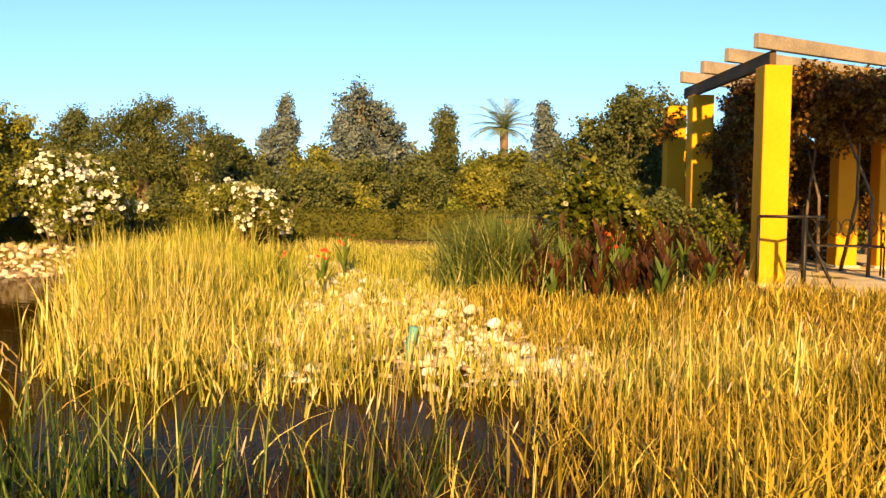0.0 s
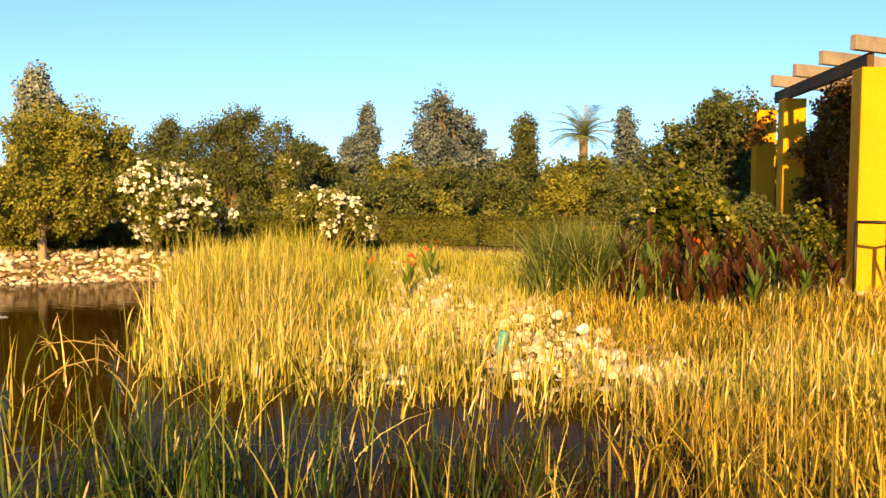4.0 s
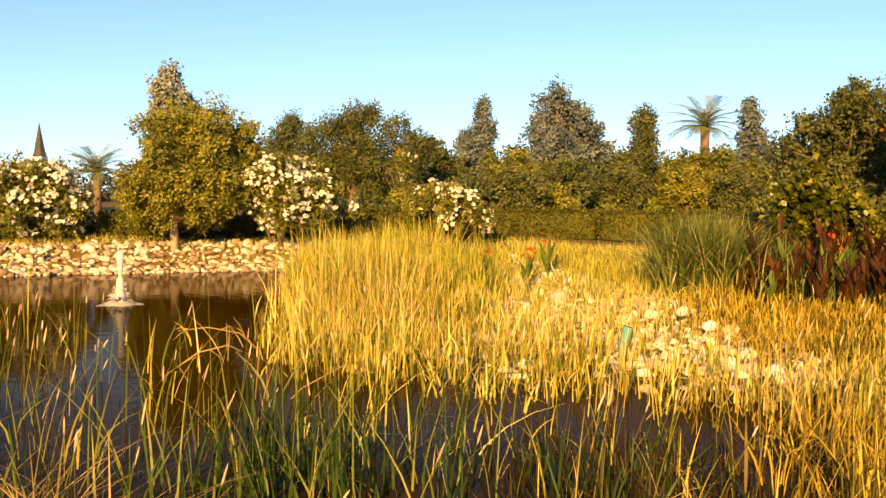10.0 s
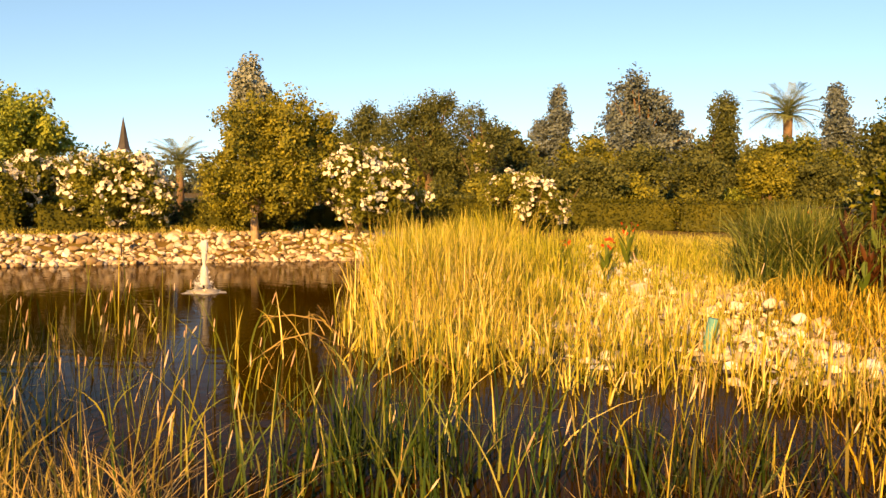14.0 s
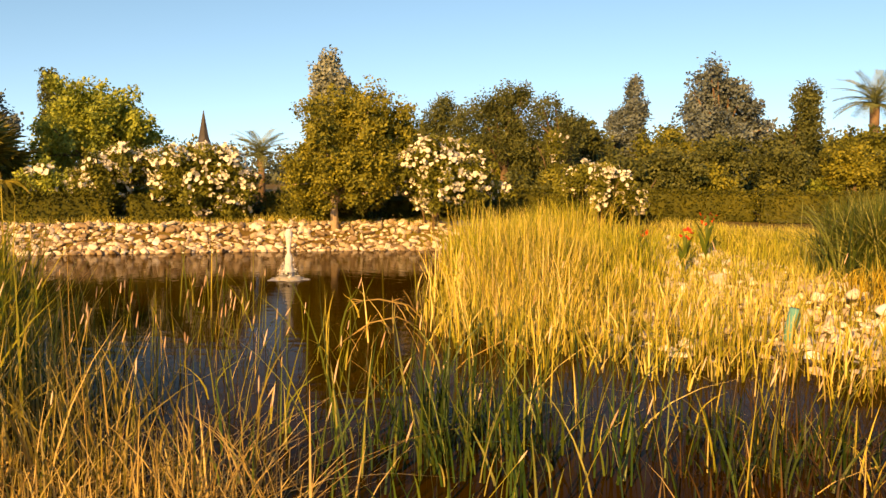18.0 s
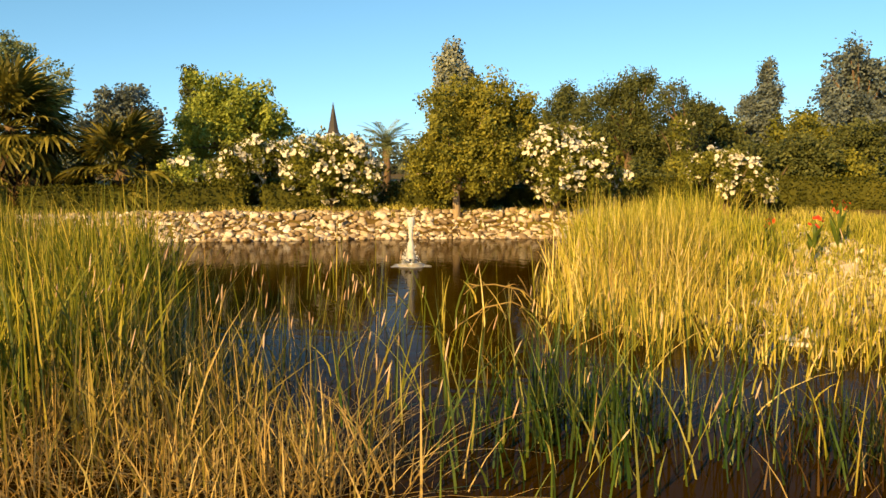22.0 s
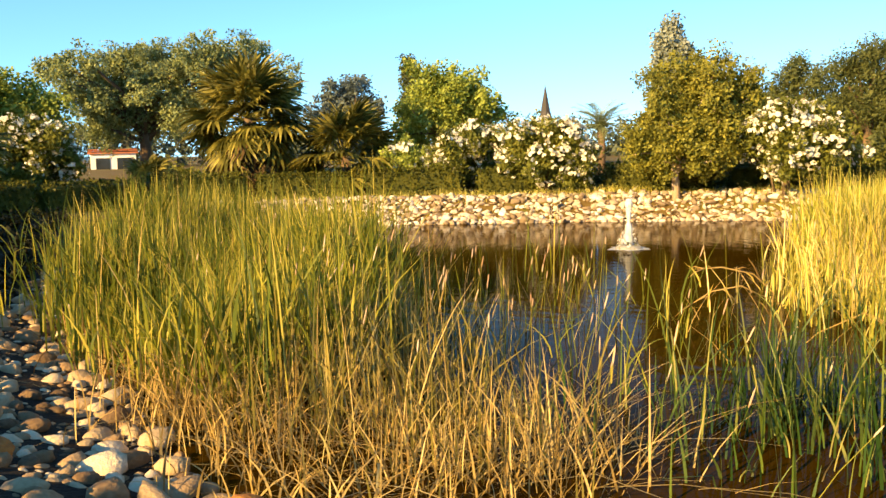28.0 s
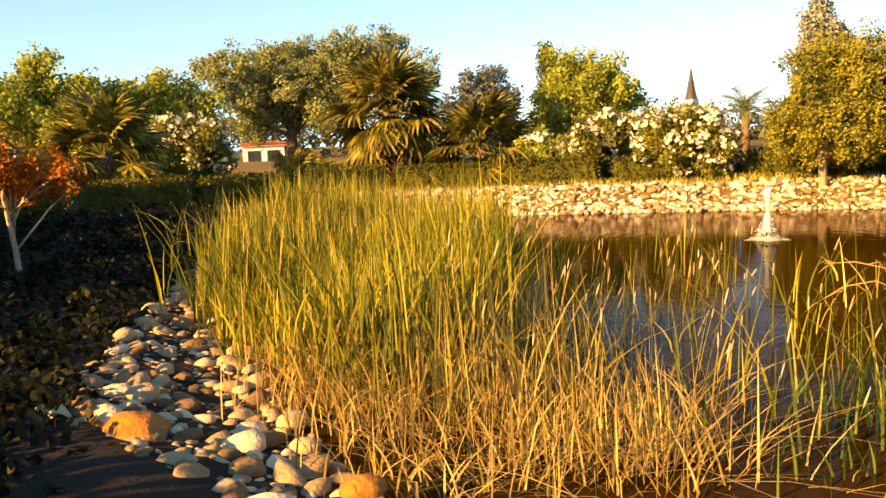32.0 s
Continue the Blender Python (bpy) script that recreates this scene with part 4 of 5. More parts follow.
plant("conifer", "slim hazy grey conifer with a thin top", "tree", -7.68, 44.5, [(-0.11, 6.25, 0.23), (-0.08, 5.69, 0.46), (-0.07, 4.99, 0.57), (-0.01, 4.29, 0.63), (0.0, 3.59, 0.68), (0.0, 2.6, 0.7)], 5000, 0.15, "haze_grey_leaf", trunk=0.1, ragged=0.6, seed=26, bunch=34)
plant("conifer", "small conifer beside a taller one", "tree", -8.58, 44.34, [(-0.01, 4.56, 0.4), (-0.09, 4.08, 0.51), (-0.02, 3.44, 0.57), (0.0, 2.6, 0.6)], 3000, 0.15, "haze_grey_leaf", trunk=0.1, seed=27)
column_tree("cypress", "dense columnar cypress with a flat top", -0.05, 39.9, 5.5, 1.5, 8000, "dark_leaf", 0.25, 28, 0.15)
column_tree("cypress", "dark columnar cypress behind a bright tree", -28.3, 28.0, 5.75, 1.35, 6000, "dark_leaf", 0.3, 29, 0.15)
spire = thing("church", "distant church tower with a dark pointed spire", "church", -177.3, 241.7, 0.4)
part("tower", box("tower", (3.4, 3.4, 11.2), M["render_white"], 0.1), spire, "pale square tower")
part("spire", tubes("spire", [([(0, 0, 11.1), (0, 0, 11.6), (0, 0, 13.0), (0, 0, 21.4)], [2.2, 1.9, 1.55, 0.05])], M["slate"], 8, False), spire, "dark slate spire")
plant("tree_mass", "dense green trees beside the pergola", "tree", 3.83, 19.28, [(-1.12, 2.64, 0.37), (-0.7, 3.09, 0.35), (-0.18, 3.54, 0.37), (0.23, 3.7, 0.31), (0.14, 3.25, 0.5), (-0.37, 2.86, 0.5), (0.65, 3.63, 0.31), (0.47, 2.96, 0.56), (0.91, 3.4, 0.44), (-0.79, 2.4, 0.44), (-0.04, 2.4, 0.56), (-1.0, 2.17, 0.37), (0.69, 2.4, 0.5), (-0.6, 1.7, 0.6), (0.3, 1.6, 0.7), (-1.0, 1.3, 0.5)], 19000, 0.085, "dark_leaf", trunk=0.08, stems=3, seed=31, bunch=24)

# palms
fan_palm("tall shaggy fan palm with hanging dead fronds", -18.95, 12.8, 2.5, 1.3, 62, 24, 1)
fan_palm("low dark bushy fan palm by the bank", -17.1, 14.3, 1.5, 1.2, 40, 8, 2)
fan_palm("low fan palm behind a hedge", -19.25, 5.7, 1.7, 1.15, 36, 8, 3)
fan_palm("small young fan palm by the hedge", -18.8, 9.9, 1.05, 0.6, 20, 2, 4, 0.1)
date_palm("date palm with a full feathery crown", 3.68, 55.8, 5.7, 1.4, 34, 5)
date_palm("small date palm behind an oleander", -16.1, 24.2, 2.2, 0.62, 36, 6)

# unseen trees, added so that their shade falls on the near shore
for k, (x, y, top) in enumerate([(-3.9, -3.5, 1.4), (-5.2, -3.6, 1.45), (-6.8, -3.6, 1.75), (-8.4, -3.5, 2.05), (-10.2, -3.4, 2.6), (-12.2, -3.2, 3.3), (-14.4, -3.0, 3.5), (-16.8, -2.7, 3.9), (-19.4, -2.0, 4.0)]):
    plant("shade_tree", "unseen tree added to shade the near shore", "tree", x, y, [(0, top - 0.6, 0.6), (0.7, top - 0.8, 0.7), (-0.7, top - 0.8, 0.7), (0.8, top - 1.4, 0.8), (-0.8, top - 1.4, 0.8), (0, top - 1.5, 0.9), (0.5, 0.9, 0.8), (-0.5, 0.9, 0.8)], 6000 if k < 4 else 11000, 0.2, "dark_leaf", trunk=0.12, fill=0.5, seed=70 + k)

woods = []
rng = np.random.default_rng(90)
for k in range(260):
    a, d = radians(-100 + 160 * k / 259), rng.uniform(60, 80)
    h = rng.uniform(3.6, 5.4) if not -0.84 < a < -0.5 else rng.uniform(2.4, 3.2)
    woods += [(d * math.sin(a), d * math.cos(a), h * 0.35, 1.9), (d * math.sin(a) + rng.normal(), d * math.cos(a), h * 0.6, 1.7), (d * math.sin(a) + rng.normal(), d * math.cos(a), h - 0.9, rng.uniform(0.7, 1.3))]
v, q = leaves(rng, woods, 110000, 0.26)
tagged(new("far_woods", fast_mesh("far_woods", v, q, M["cloud_far"])), "distant belt of trees behind the garden", "trees", kind="stuff")
for k in range(26):
    a, d = radians(-29 + 43 * k / 25), 42 + 7 * ((k * 37) % 10) / 10
    top = 3.3 + 0.95 * ((k * 53) % 10) / 10
    plant("garden_tree", "low olive-green tree in the distance", "tree", d * math.sin(a), d * math.cos(a), [(0, top - 0.8, 0.8), (0.9, top - 1.2, 0.9), (-0.9, top - 1.1, 0.85), (0.2, top - 1.6, 1.0), (0.7, 1.2, 1.0), (-0.7, 1.1, 1.0)], 3200, 0.2, ("oleander_leaf", "dark_leaf", "soft_leaf")[k % 3], trunk=0.09, seed=600 + k)


# ---- pergola ----
pergola = thing("pergola", "ochre pergola with square pillars and timber rafters", "pergola", 4.28, 11.95, 0.5)


def at_pergola(x, y, z, turn=0.0):
    return pose(x - 4.28, y - 11.95, z - 0.5, 0, 0, turn)


shaft = box("pillar", (0.36, 0.36, 2.95), M["paint"], 0.015)
foot = box("plinth", (0.45, 0.45, 0.12), M["paving"], 0.015)
for x, y in [(4.33, 11.95), (4.37, 15.45), (4.43, 17.4), (6.8, 15.3), (7.45, 15.2), (6.8, 18.8)]:
    p = part("pillar", shaft, pergola, "square ochre-painted pillar", at_pergola(x, y, 0.47))
    part("plinth", foot, p, "", pose(0, 0, -0.02))
part("beam", box("beam", (0.09, 4.2, 0.19), M["dark_timber"], 0.012), pergola, "dark timber beam", at_pergola(4.28, 13.95, 3.42))
part("beam", box("beam", (0.16, 8.6, 0.19), M["dark_timber"], 0.012), pergola, "dark timber beam", at_pergola(6.85, 16.9, 3.42))
rafter = box("rafter", (5.2, 0.09, 0.19), M["timber"], 0.01)
for k in range(4):
    y = 11.64 + 1.2 * k
    a = radians(32)
    part("rafter", rafter, pergola, "weathered grey rafter", at_pergola(3.98 + 2.6 * math.cos(a), y + 2.6 * math.sin(a), 3.61, 32))
# unseen tree, added only to throw shade on the inner pillars
plant("terrace_shade_tree", "unseen tree added to shade the pergola", "tree", 6.4, 9.0, [(-0.7, 4.35, 0.42), (0.0, 4.45, 0.42), (0.7, 4.35, 0.42), (-0.35, 4.2, 0.42), (0.4, 4.2, 0.42), (1.0, 4.25, 0.4), (-1.0, 4.25, 0.36)], 5000, 0.16, "dark_leaf", trunk=0.09, seed=58)
floor = thing("terrace", "pale paved terrace under the pergola", "terrace", 6.6, 15.2, 0.0, kind="structure")
slab = box("paving_slab", (0.58, 0.58, 0.1), M["paving"], 0.01)
part("base", box("base", (5.2, 8.0, 0.44), M["paving"], 0.02), floor)
for i in range(8):
    for j in range(13):
        part("paving_slab", slab, floor, "", pose(-2.25 + 0.6 * i, -3.6 + 0.6 * j, 0.43))
kerb = thing("kerb", "row of pale kerb stones before the pergola", "kerb", 4.6, 11.15, 0.3)
for k in range(5):
    part("kerb_stone", box("kerb_stone", (0.4, 0.2, 0.24), M["pale_stone"], 0.03, 0.008), kerb, "", pose(-0.5 + 0.43 * k, -0.1 * k, 0, 0, 0, -14))


def frame_rail(x, y, turn):
    ob = thing("metal_railing", "black iron railing with a slanting brace", "railing", x, y, 0.45, turn=turn)
    for name, a, b, r in [("post", (0, 0, -0.1), (0, 0, 1.02), 0.022), ("post", (0.53, 0, -0.15), (0.53, 0, 1.02), 0.03), ("top_rail", (0, 0, 1.02), (0.53, 0, 1.02), 0.02), ("bottom_rail", (0, 0, 0.1), (0.53, 0, 0.06), 0.018),
                          ("brace", (0.55, 0, 0.85), (0.95, -0.1, 0.0), 0.02), ("top_rail", (0.53, 0, 1.02), (0.75, 0.3, 1.02), 0.016)]:
        part(name, tubes(name, [([a, tuple((p + q) / 2 for p, q in zip(a, b)), b], [r, r, r])], M["iron"], 8), ob)
    return ob


frame_rail(3.86, 11.0, -20)


def iron_bench(x, y, turn):
    """A wrought-iron bench: curled arms, slatted seat and back."""
    ob = thing("iron_bench", "wrought-iron garden bench with curled arms", "bench", x, y, 0.55, turn=turn)
    for sx in (0.0, 1.1):
        curl = [(sx, 0.22 * math.cos(w) * (1 - 0.1 * w), 0.55 + 0.16 * math.sin(w) * (1 - 0.1 * w)) for w in np.linspace(0, 5.2, 14)]
        part("arm", tubes("arm", [(curl, [0.014] * 14)], M["iron"], 6), ob)
        for yy in (-0.2, 0.22):
            part("leg", tubes("leg", [([(sx, yy, 0), (sx, yy * 0.8, 0.22), (sx, yy, 0.44)], [0.016] * 3)], M["iron"], 6), ob)
        part("back_post", tubes("back_post", [([(sx, 0.22, 0.42), (sx, 0.3, 0.7), (sx, 0.36, 0.95)], [0.016] * 3)], M["iron"], 6), ob)
    for k in range(5):
        part("seat_slat", box("seat_slat", (1.14, 0.06, 0.02), M["iron"], 0.004), ob, "", pose(0.55, -0.18 + 0.1 * k, 0.43))
    for k in range(6):
        ring = [(0.12 + 0.17 * k + 0.08 * math.cos(w), 0.32, 0.7 + 0.13 * math.sin(w)) for w in np.linspace(0, 2 * math.pi, 12)]
        part("back_ring", tubes("back_ring", [(ring, [0.01] * 12)], M["iron"], 6), ob)
    return ob


iron_bench(5.45, 13.6, -20)

# vines on the pergola
rng = np.random.default_rng(51)
vine = thing("climbing_vine", "climbing vine hanging from the pergola, shade put into its red-brown", "vine", 4.3, 13.6, 0.5)
lob = []
for k in range(12):
    y = 12.6 + 0.3 * k
    lob += [(0.58 + rng.uniform(0, 0.25), y - 13.6, 2.66 + rng.uniform(-0.1, 0.12), 0.24), (0.6 + rng.uniform(0, 0.2), y - 13.6, 2.4 + rng.uniform(-0.2, 0.2), 0.22)]
    for j in range(3):
        back = rng.uniform(14.9, 17.0)
        lob.append((back * rng.uniform(0.3, 0.325) - 4.3, back - 13.6, rng.uniform(0.3, 2.4), 0.28))
for k in range(60):
    lob.append((rng.uniform(0.16, 0.42), rng.uniform(-0.9, 0.9), rng.uniform(1.8, 2.85), rng.uniform(0.1, 0.18)))
for k in range(16):
    lob.append((rng.uniform(0.4, 0.7), rng.uniform(-0.6, 1.1), rng.uniform(1.1, 2.3), rng.uniform(0.12, 0.2)))
lob += [(-0.1, 3.0, 2.6, 0.2), (-0.2, 3.1, 2.35, 0.17)]
# a thick mat of stems and leaves on the rafters
for row in range(8):
    for k in range(20):
        s, b = 0.5 + 0.25 * k + rng.uniform(0, 0.2), 0.28 + 0.5 * row + rng.uniform(-0.12, 0.12)
        lob.append((0.12 + 0.85 * s + 0.12 * (row > 0), -1.96 + 0.53 * s + b, 2.8 + rng.uniform(-0.1, 0.06), rng.uniform(0.2, 0.3)))
for k in range(15):
    s = 0.5 + 0.35 * k
    lob.append((0.1 + 0.85 * s, -1.5 + 0.53 * s, 2.62 + rng.uniform(-0.2, 0.1), rng.uniform(0.14, 0.24)))
    lob.append((0.15 + 0.85 * s, -0.9 + 0.53 * s, 2.4 + rng.uniform(-0.25, 0.1), rng.uniform(0.16, 0.26)))
    lob.append((0.3 + 0.85 * s, -0.4 + 0.53 * s, 2.25 + rng.uniform(-0.3, 0.1), rng.uniform(0.16, 0.26)))
for k in range(40):
    lob.append((rng.uniform(1.2, 5.4), rng.uniform(2.4, 5.0), rng.uniform(0.3, 2.8), rng.uniform(0.3, 0.45)))
v, q = leaves(rng, lob, 110000, 0.065, 0.42, 0.35, 0.7, 0.3)
tagged(part("foliage", fast_mesh("foliage", v, q, M["vine_shade_leaf"]), vine), kind="stuff")
stems = []
for k in range(8):
    x, y = rng.uniform(0, 2.5), rng.uniform(-0.9, 3.0)
    stems.append(([(x, y, 0.0), (x + rng.normal() * 0.1, y + rng.normal() * 0.1, 1.2), (x + rng.normal() * 0.15, y + rng.normal() * 0.15, 2.3), (x + rng.normal() * 0.3, y + rng.normal() * 0.3, 3.0)], [0.03, 0.024, 0.018, 0.01]))
for line in stems:
    part("stem", tubes("stem", [line], M["bark"], 6), vine)

# ---- planting beside the pergola ----
for k, (x, y, top) in enumerate([(6.0, 20.2, 3.3), (7.6, 19.8, 3.4), (9.2, 19.2, 3.4), (10.6, 18.0, 3.4), (4.9, 20.4, 3.2)]):
    plant("tall_shrub", "tall dense shrub behind the pergola", "shrub", x, y, [(0, top - 0.6, 0.6), (0.6, top - 0.9, 0.7), (-0.6, top - 0.9, 0.7), (0.5, top - 1.7, 0.8), (-0.5, top - 1.7, 0.8), (0, 1.1, 0.8)], 5000, 0.11, "vine_shade_leaf" if k % 2 else "olive_leaf", trunk=0.05, stems=3, seed=160 + k, crown="foliage")
plant("shrub", "rounded shrub with yellow-green glossy leaves", "shrub", 2.4, 13.8, [(-0.12, 1.95, 0.2), (-0.26, 1.74, 0.27), (0.08, 1.74, 0.28), (-0.49, 1.53, 0.28), (-0.1, 1.41, 0.36), (0.32, 1.5, 0.34), (0.55, 1.3, 0.27), (-0.56, 1.19, 0.25), (-0.17, 1.12, 0.31), (0.22, 1.09, 0.31), (0.0, 0.8, 0.3)], 4200, 0.13, "glossy_leaf", trunk=0.03, stems=4, seed=81, crown="foliage")
plant("shrub", "small leafy shrub at the foot of a pillar", "shrub", 3.95, 12.7, [(-0.11, 1.53, 0.17), (-0.14, 1.28, 0.21), (0.1, 1.21, 0.21), (-0.21, 1.04, 0.21), (0.18, 0.88, 0.21), (-0.05, 0.8, 0.21)], 2600, 0.07, "glossy_leaf", trunk=0.02, stems=3, seed=82, crown="foliage")
plant("shrub", "dark leafy shrub between pillars", "shrub", 3.6, 14.6, [(0.0, 1.5, 0.35), (-0.3, 1.1, 0.35), (0.3, 1.1, 0.35), (0, 0.8, 0.35)], 3500, 0.08, "dark_leaf", trunk=0.02, stems=3, seed=83, crown="foliage")
rng = np.random.default_rng(84)
clump = thing("ornamental_grass", "tall arching green ornamental grass clump", "grass clump", 0.72, 12.35, float(ground_z(0.72, 12.35)[0]))
roots = np.column_stack([rng.normal(size=(3200, 2)) * 0.27, np.zeros(3200)])
v, q = blades(rng, roots, 0.9, 0.018, 0.75, 0.3, 6)
tagged(part("blades", fast_mesh("blades", v, q, M["clump"]), clump), kind="stuff")


def canna(x, y, height, flower, seed, dark=True):
    rng = random.Random(seed)
    z = float(ground_z(x, y)[0])
    ob = thing("canna_lily", ("bronze-leaved" if dark else "green-leaved") + " canna lily" + (" with a red flower spike" if flower else " without flowers"), "flower", x, y, z)
    part("stem", tubes("stem", [([(0, 0, -0.05), (0.01, 0, height * 0.5), (0.02, 0.01, height)], [0.012, 0.01, 0.006])], M["canna_leaf" if dark else "reed_fresh"], 6), ob)
    for k in range(9):
        verts, faces = [], []
        ln, wd = height * rng.uniform(0.42, 0.7), 0.034
        for s in np.linspace(0, 1, 6):
            w = wd * math.sin(math.pi * min(1, s * 0.92 + 0.06))
            verts += [(-w, ln * s * 0.42, ln * s * 1.0 - 0.25 * ln * s * s + 0.02), (0, ln * s * 0.42, ln * s * 1.0 - 0.25 * ln * s * s), (w, ln * s * 0.42, ln * s * 1.0 - 0.25 * ln * s * s + 0.02)]
        for i in range(5):
            faces += [(3 * i, 3 * i + 1, 3 * i + 4, 3 * i + 3), (3 * i + 1, 3 * i + 2, 3 * i + 5, 3 * i + 4)]
        part("leaf", mesh_of("leaf", verts, faces, M["canna_leaf" if dark else "reed_fresh"], True), ob, "", pose(0, 0, height * (0.03 + 0.065 * k), 0, 0, 137 * k + rng.uniform(-20, 20)))
    if flower:
        g = np.random.default_rng(seed)
        v, q = leaves(g, [(0.02, 0.01, height - 0.02, 0.05), (0.02, 0.01, height + 0.07, 0.04)], 12, 0.062, 0.5)
        tagged(part("flower", fast_mesh("flower", v, q, M["red_petal"]), ob, "red petals"), kind="stuff")
    return ob


crng = random.Random(77)
for row in range(3):
    for k in range(20):
        x = 0.95 + 0.1 * row + 2.6 * (k + crng.uniform(-0.6, 0.6)) / 19
        canna(x, 12.75 - 0.75 * row - 0.12 * (x - 0.8) + crng.uniform(-0.4, 0.4), crng.uniform(0.5, 1.0) - 0.12 * row, 0, 200 + 100 * row + k, (k * 7 + row) % 5 < 4)
canna(0.98, 12.87, 0.66, 1, 240)
canna(2.26, 12.4, 0.54, 1, 241)
for k, (x, y, h) in enumerate([(-1.64, 14.85, 0.72), (-1.86, 13.82, 0.62), (-2.6, 14.22, 0.66)]):
    canna(x, y, h, 1, 230 + k, False)
plant("red_leaved_tree", "small red-leaved tree with a pale trunk", "tree", -10.25, 1.85, [(0.07, 1.64, 0.24), (0.29, 1.62, 0.22), (0.5, 1.55, 0.2), (0.17, 1.42, 0.2), (0.41, 1.4, 0.18), (-0.04, 1.5, 0.24), (0.67, 1.46, 0.14), (-0.5, 1.6, 0.3), (-0.3, 1.8, 0.3)], 3000, 0.06, "red_leaf", "pale_bark", 0.03, seed=85)
for k, (x, y, top) in enumerate([(-20.6, 5.7, 1.9), (-20.2, 7.0, 1.75), (-20.8, 4.0, 2.0), (-19.7, 11.0, 1.5), (-20.5, 2.5, 1.9), (-16.0, 15.8, 1.2)]):
    plant("shrub", "loose green shrub behind the hedge", "shrub", x, y, [(0, top - 0.4, 0.4), (0.5, top - 0.5, 0.4), (-0.5, top - 0.5, 0.4), (0.2, top - 0.9, 0.4), (-0.2, top - 0.9, 0.4)], 3000, 0.1, "olive_leaf" if k % 2 else "bright_leaf", trunk=0.03, stems=3, seed=140 + k, crown="foliage")

# ---- reeds ----
REEDS = [
    ("reed_bed", "dense golden reeds in shallow water", "reed_gold", [(-3.3, 8.2), (-1.9, 7.4), (-0.3, 7.6), (1.2, 7.2), (2.6, 6.2), (3.2, 7.5), (2.2, 9.0), (0.8, 9.2), (-0.8, 9.9), (-1.8, 11.4), (-2.8, 14.0), (-4.8, 17.6), (-6.6, 17.3), (-5.6, 15.0), (-4.3, 11.5)], 11500, 0.84, 0.017, 0.24),
    ("reed_bed", "greener reeds at the back of the bed", "reed_lime", [(-3.2, 10.6), (-2.2, 11.2), (-2.6, 14.0), (-4.6, 17.8), (-6.8, 17.6), (-5.6, 15.0), (-4.4, 11.4), (-3.6, 10.0)], 4200, 0.9, 0.018, 0.3),
    ("reed_bed", "dry yellow reeds before dark canna lilies", "reed_amber", [(0.3, 10.2), (3.4, 9.6), (4.2, 10.3), (3.4, 10.9), (0.6, 11.2)], 1000, 0.42, 0.015, 0.4),
    ("reed_bed", "golden reeds and dry stalks near the bank", "reed_amber", [(0.7, 4.4), (1.9, 3.4), (4.2, 4.5), (5.6, 8.0), (4.8, 9.6), (2.4, 9.2), (2.5, 7.0), (1.0, 6.6)], 4300, 0.64, 0.016, 0.35),
    ("reed_bed", "tall dense green-gold reeds by the shore", "reed_green", [(-7.2, 2.9), (-8.8, 3.6), (-12.5, 6.2), (-13.8, 8.8), (-11.5, 9.0), (-9.6, 7.6), (-7.5, 6.2), (-6.0, 4.6), (-4.8, 3.4), (-5.0, 2.6), (-6.0, 2.7)], 12000, 1.0, 0.019, 0.26),
    ("reed_bed", "shorter faded reeds at the water's edge", "reed_brown", [(-7.5, 6.2), (-5.8, 5.2), (-4.6, 4.5), (-3.3, 3.6), (-2.7, 3.0), (-3.4, 2.4), (-4.8, 2.6), (-6.0, 4.6)], 950, 0.6, 0.014, 0.35),
    ("sparse_reeds", "thin sparse reeds standing in the water", "reed_green", [(-9.0, 7.6), (-5.8, 5.4), (-3.0, 3.8), (-2.4, 4.4), (-3.4, 6.2), (-4.8, 7.6), (-7.5, 8.6)], 110, 0.75, 0.013, 0.28),
    ("dry_stalks", "pale dry reed stalks in the water", "straw", [(-9.0, 7.6), (-5.0, 4.8), (-2.0, 3.2), (0.6, 4.4), (0.6, 6.8), (-2.6, 6.6), (-4.8, 7.6), (-7.5, 8.6)], 90, 0.55, 0.009, 0.35),
    ("dry_stalks", "pale dry stalks among golden reeds", "straw", [(-3.6, 8.3), (-0.3, 7.4), (1.2, 4.6), (4.2, 5.0), (4.6, 9.0), (0.0, 9.4), (-2.2, 11.0), (-4.4, 15.0)], 900, 0.85, 0.011, 0.4),
    ("dry_stalks", "pale dry stalks among green reeds", "straw", [(-7.2, 2.9), (-12.5, 6.2), (-12.0, 8.6), (-7.5, 6.2), (-3.0, 3.2), (-3.6, 2.3)], 420, 0.95, 0.01, 0.35),
    ("sparse_reeds", "fresh green reeds rising from dark water", "reed_fresh", [(-0.9, 3.8), (-1.1, 5.2), (-2.2, 5.4), (-3.1, 4.2), (-2.2, 3.2)], 180, 0.74, 0.014, 0.3),
    ("sparse_reeds", "sparse yellow reeds in the near water", "reed_gold", [(-2.4, 4.6), (1.0, 4.4), (1.0, 6.8), (-2.4, 7.2)], 130, 0.52, 0.012, 0.35),
    ("straw", "flattened dead reed straw", "straw", [(-5.6, 2.3), (-3.4, 1.8), (-2.9, 2.4), (-3.1, 3.0), (-5.0, 3.3)], 1000, 0.4, 0.011, 0.8),
    ("reed_bed", "green blades among canna lilies", "clump", [(0.9, 10.9), (3.6, 10.6), (3.9, 12.2), (2.0, 12.9), (0.9, 12.8)], 200, 0.7, 0.017, 0.3),
    ("straw", "heap of broken dead reed stalks", "straw", [(-3.25, 2.75), (-2.65, 2.7), (-2.5, 3.2), (-2.9, 3.45), (-3.3, 3.2)], 420, 0.4, 0.011, 1.0),
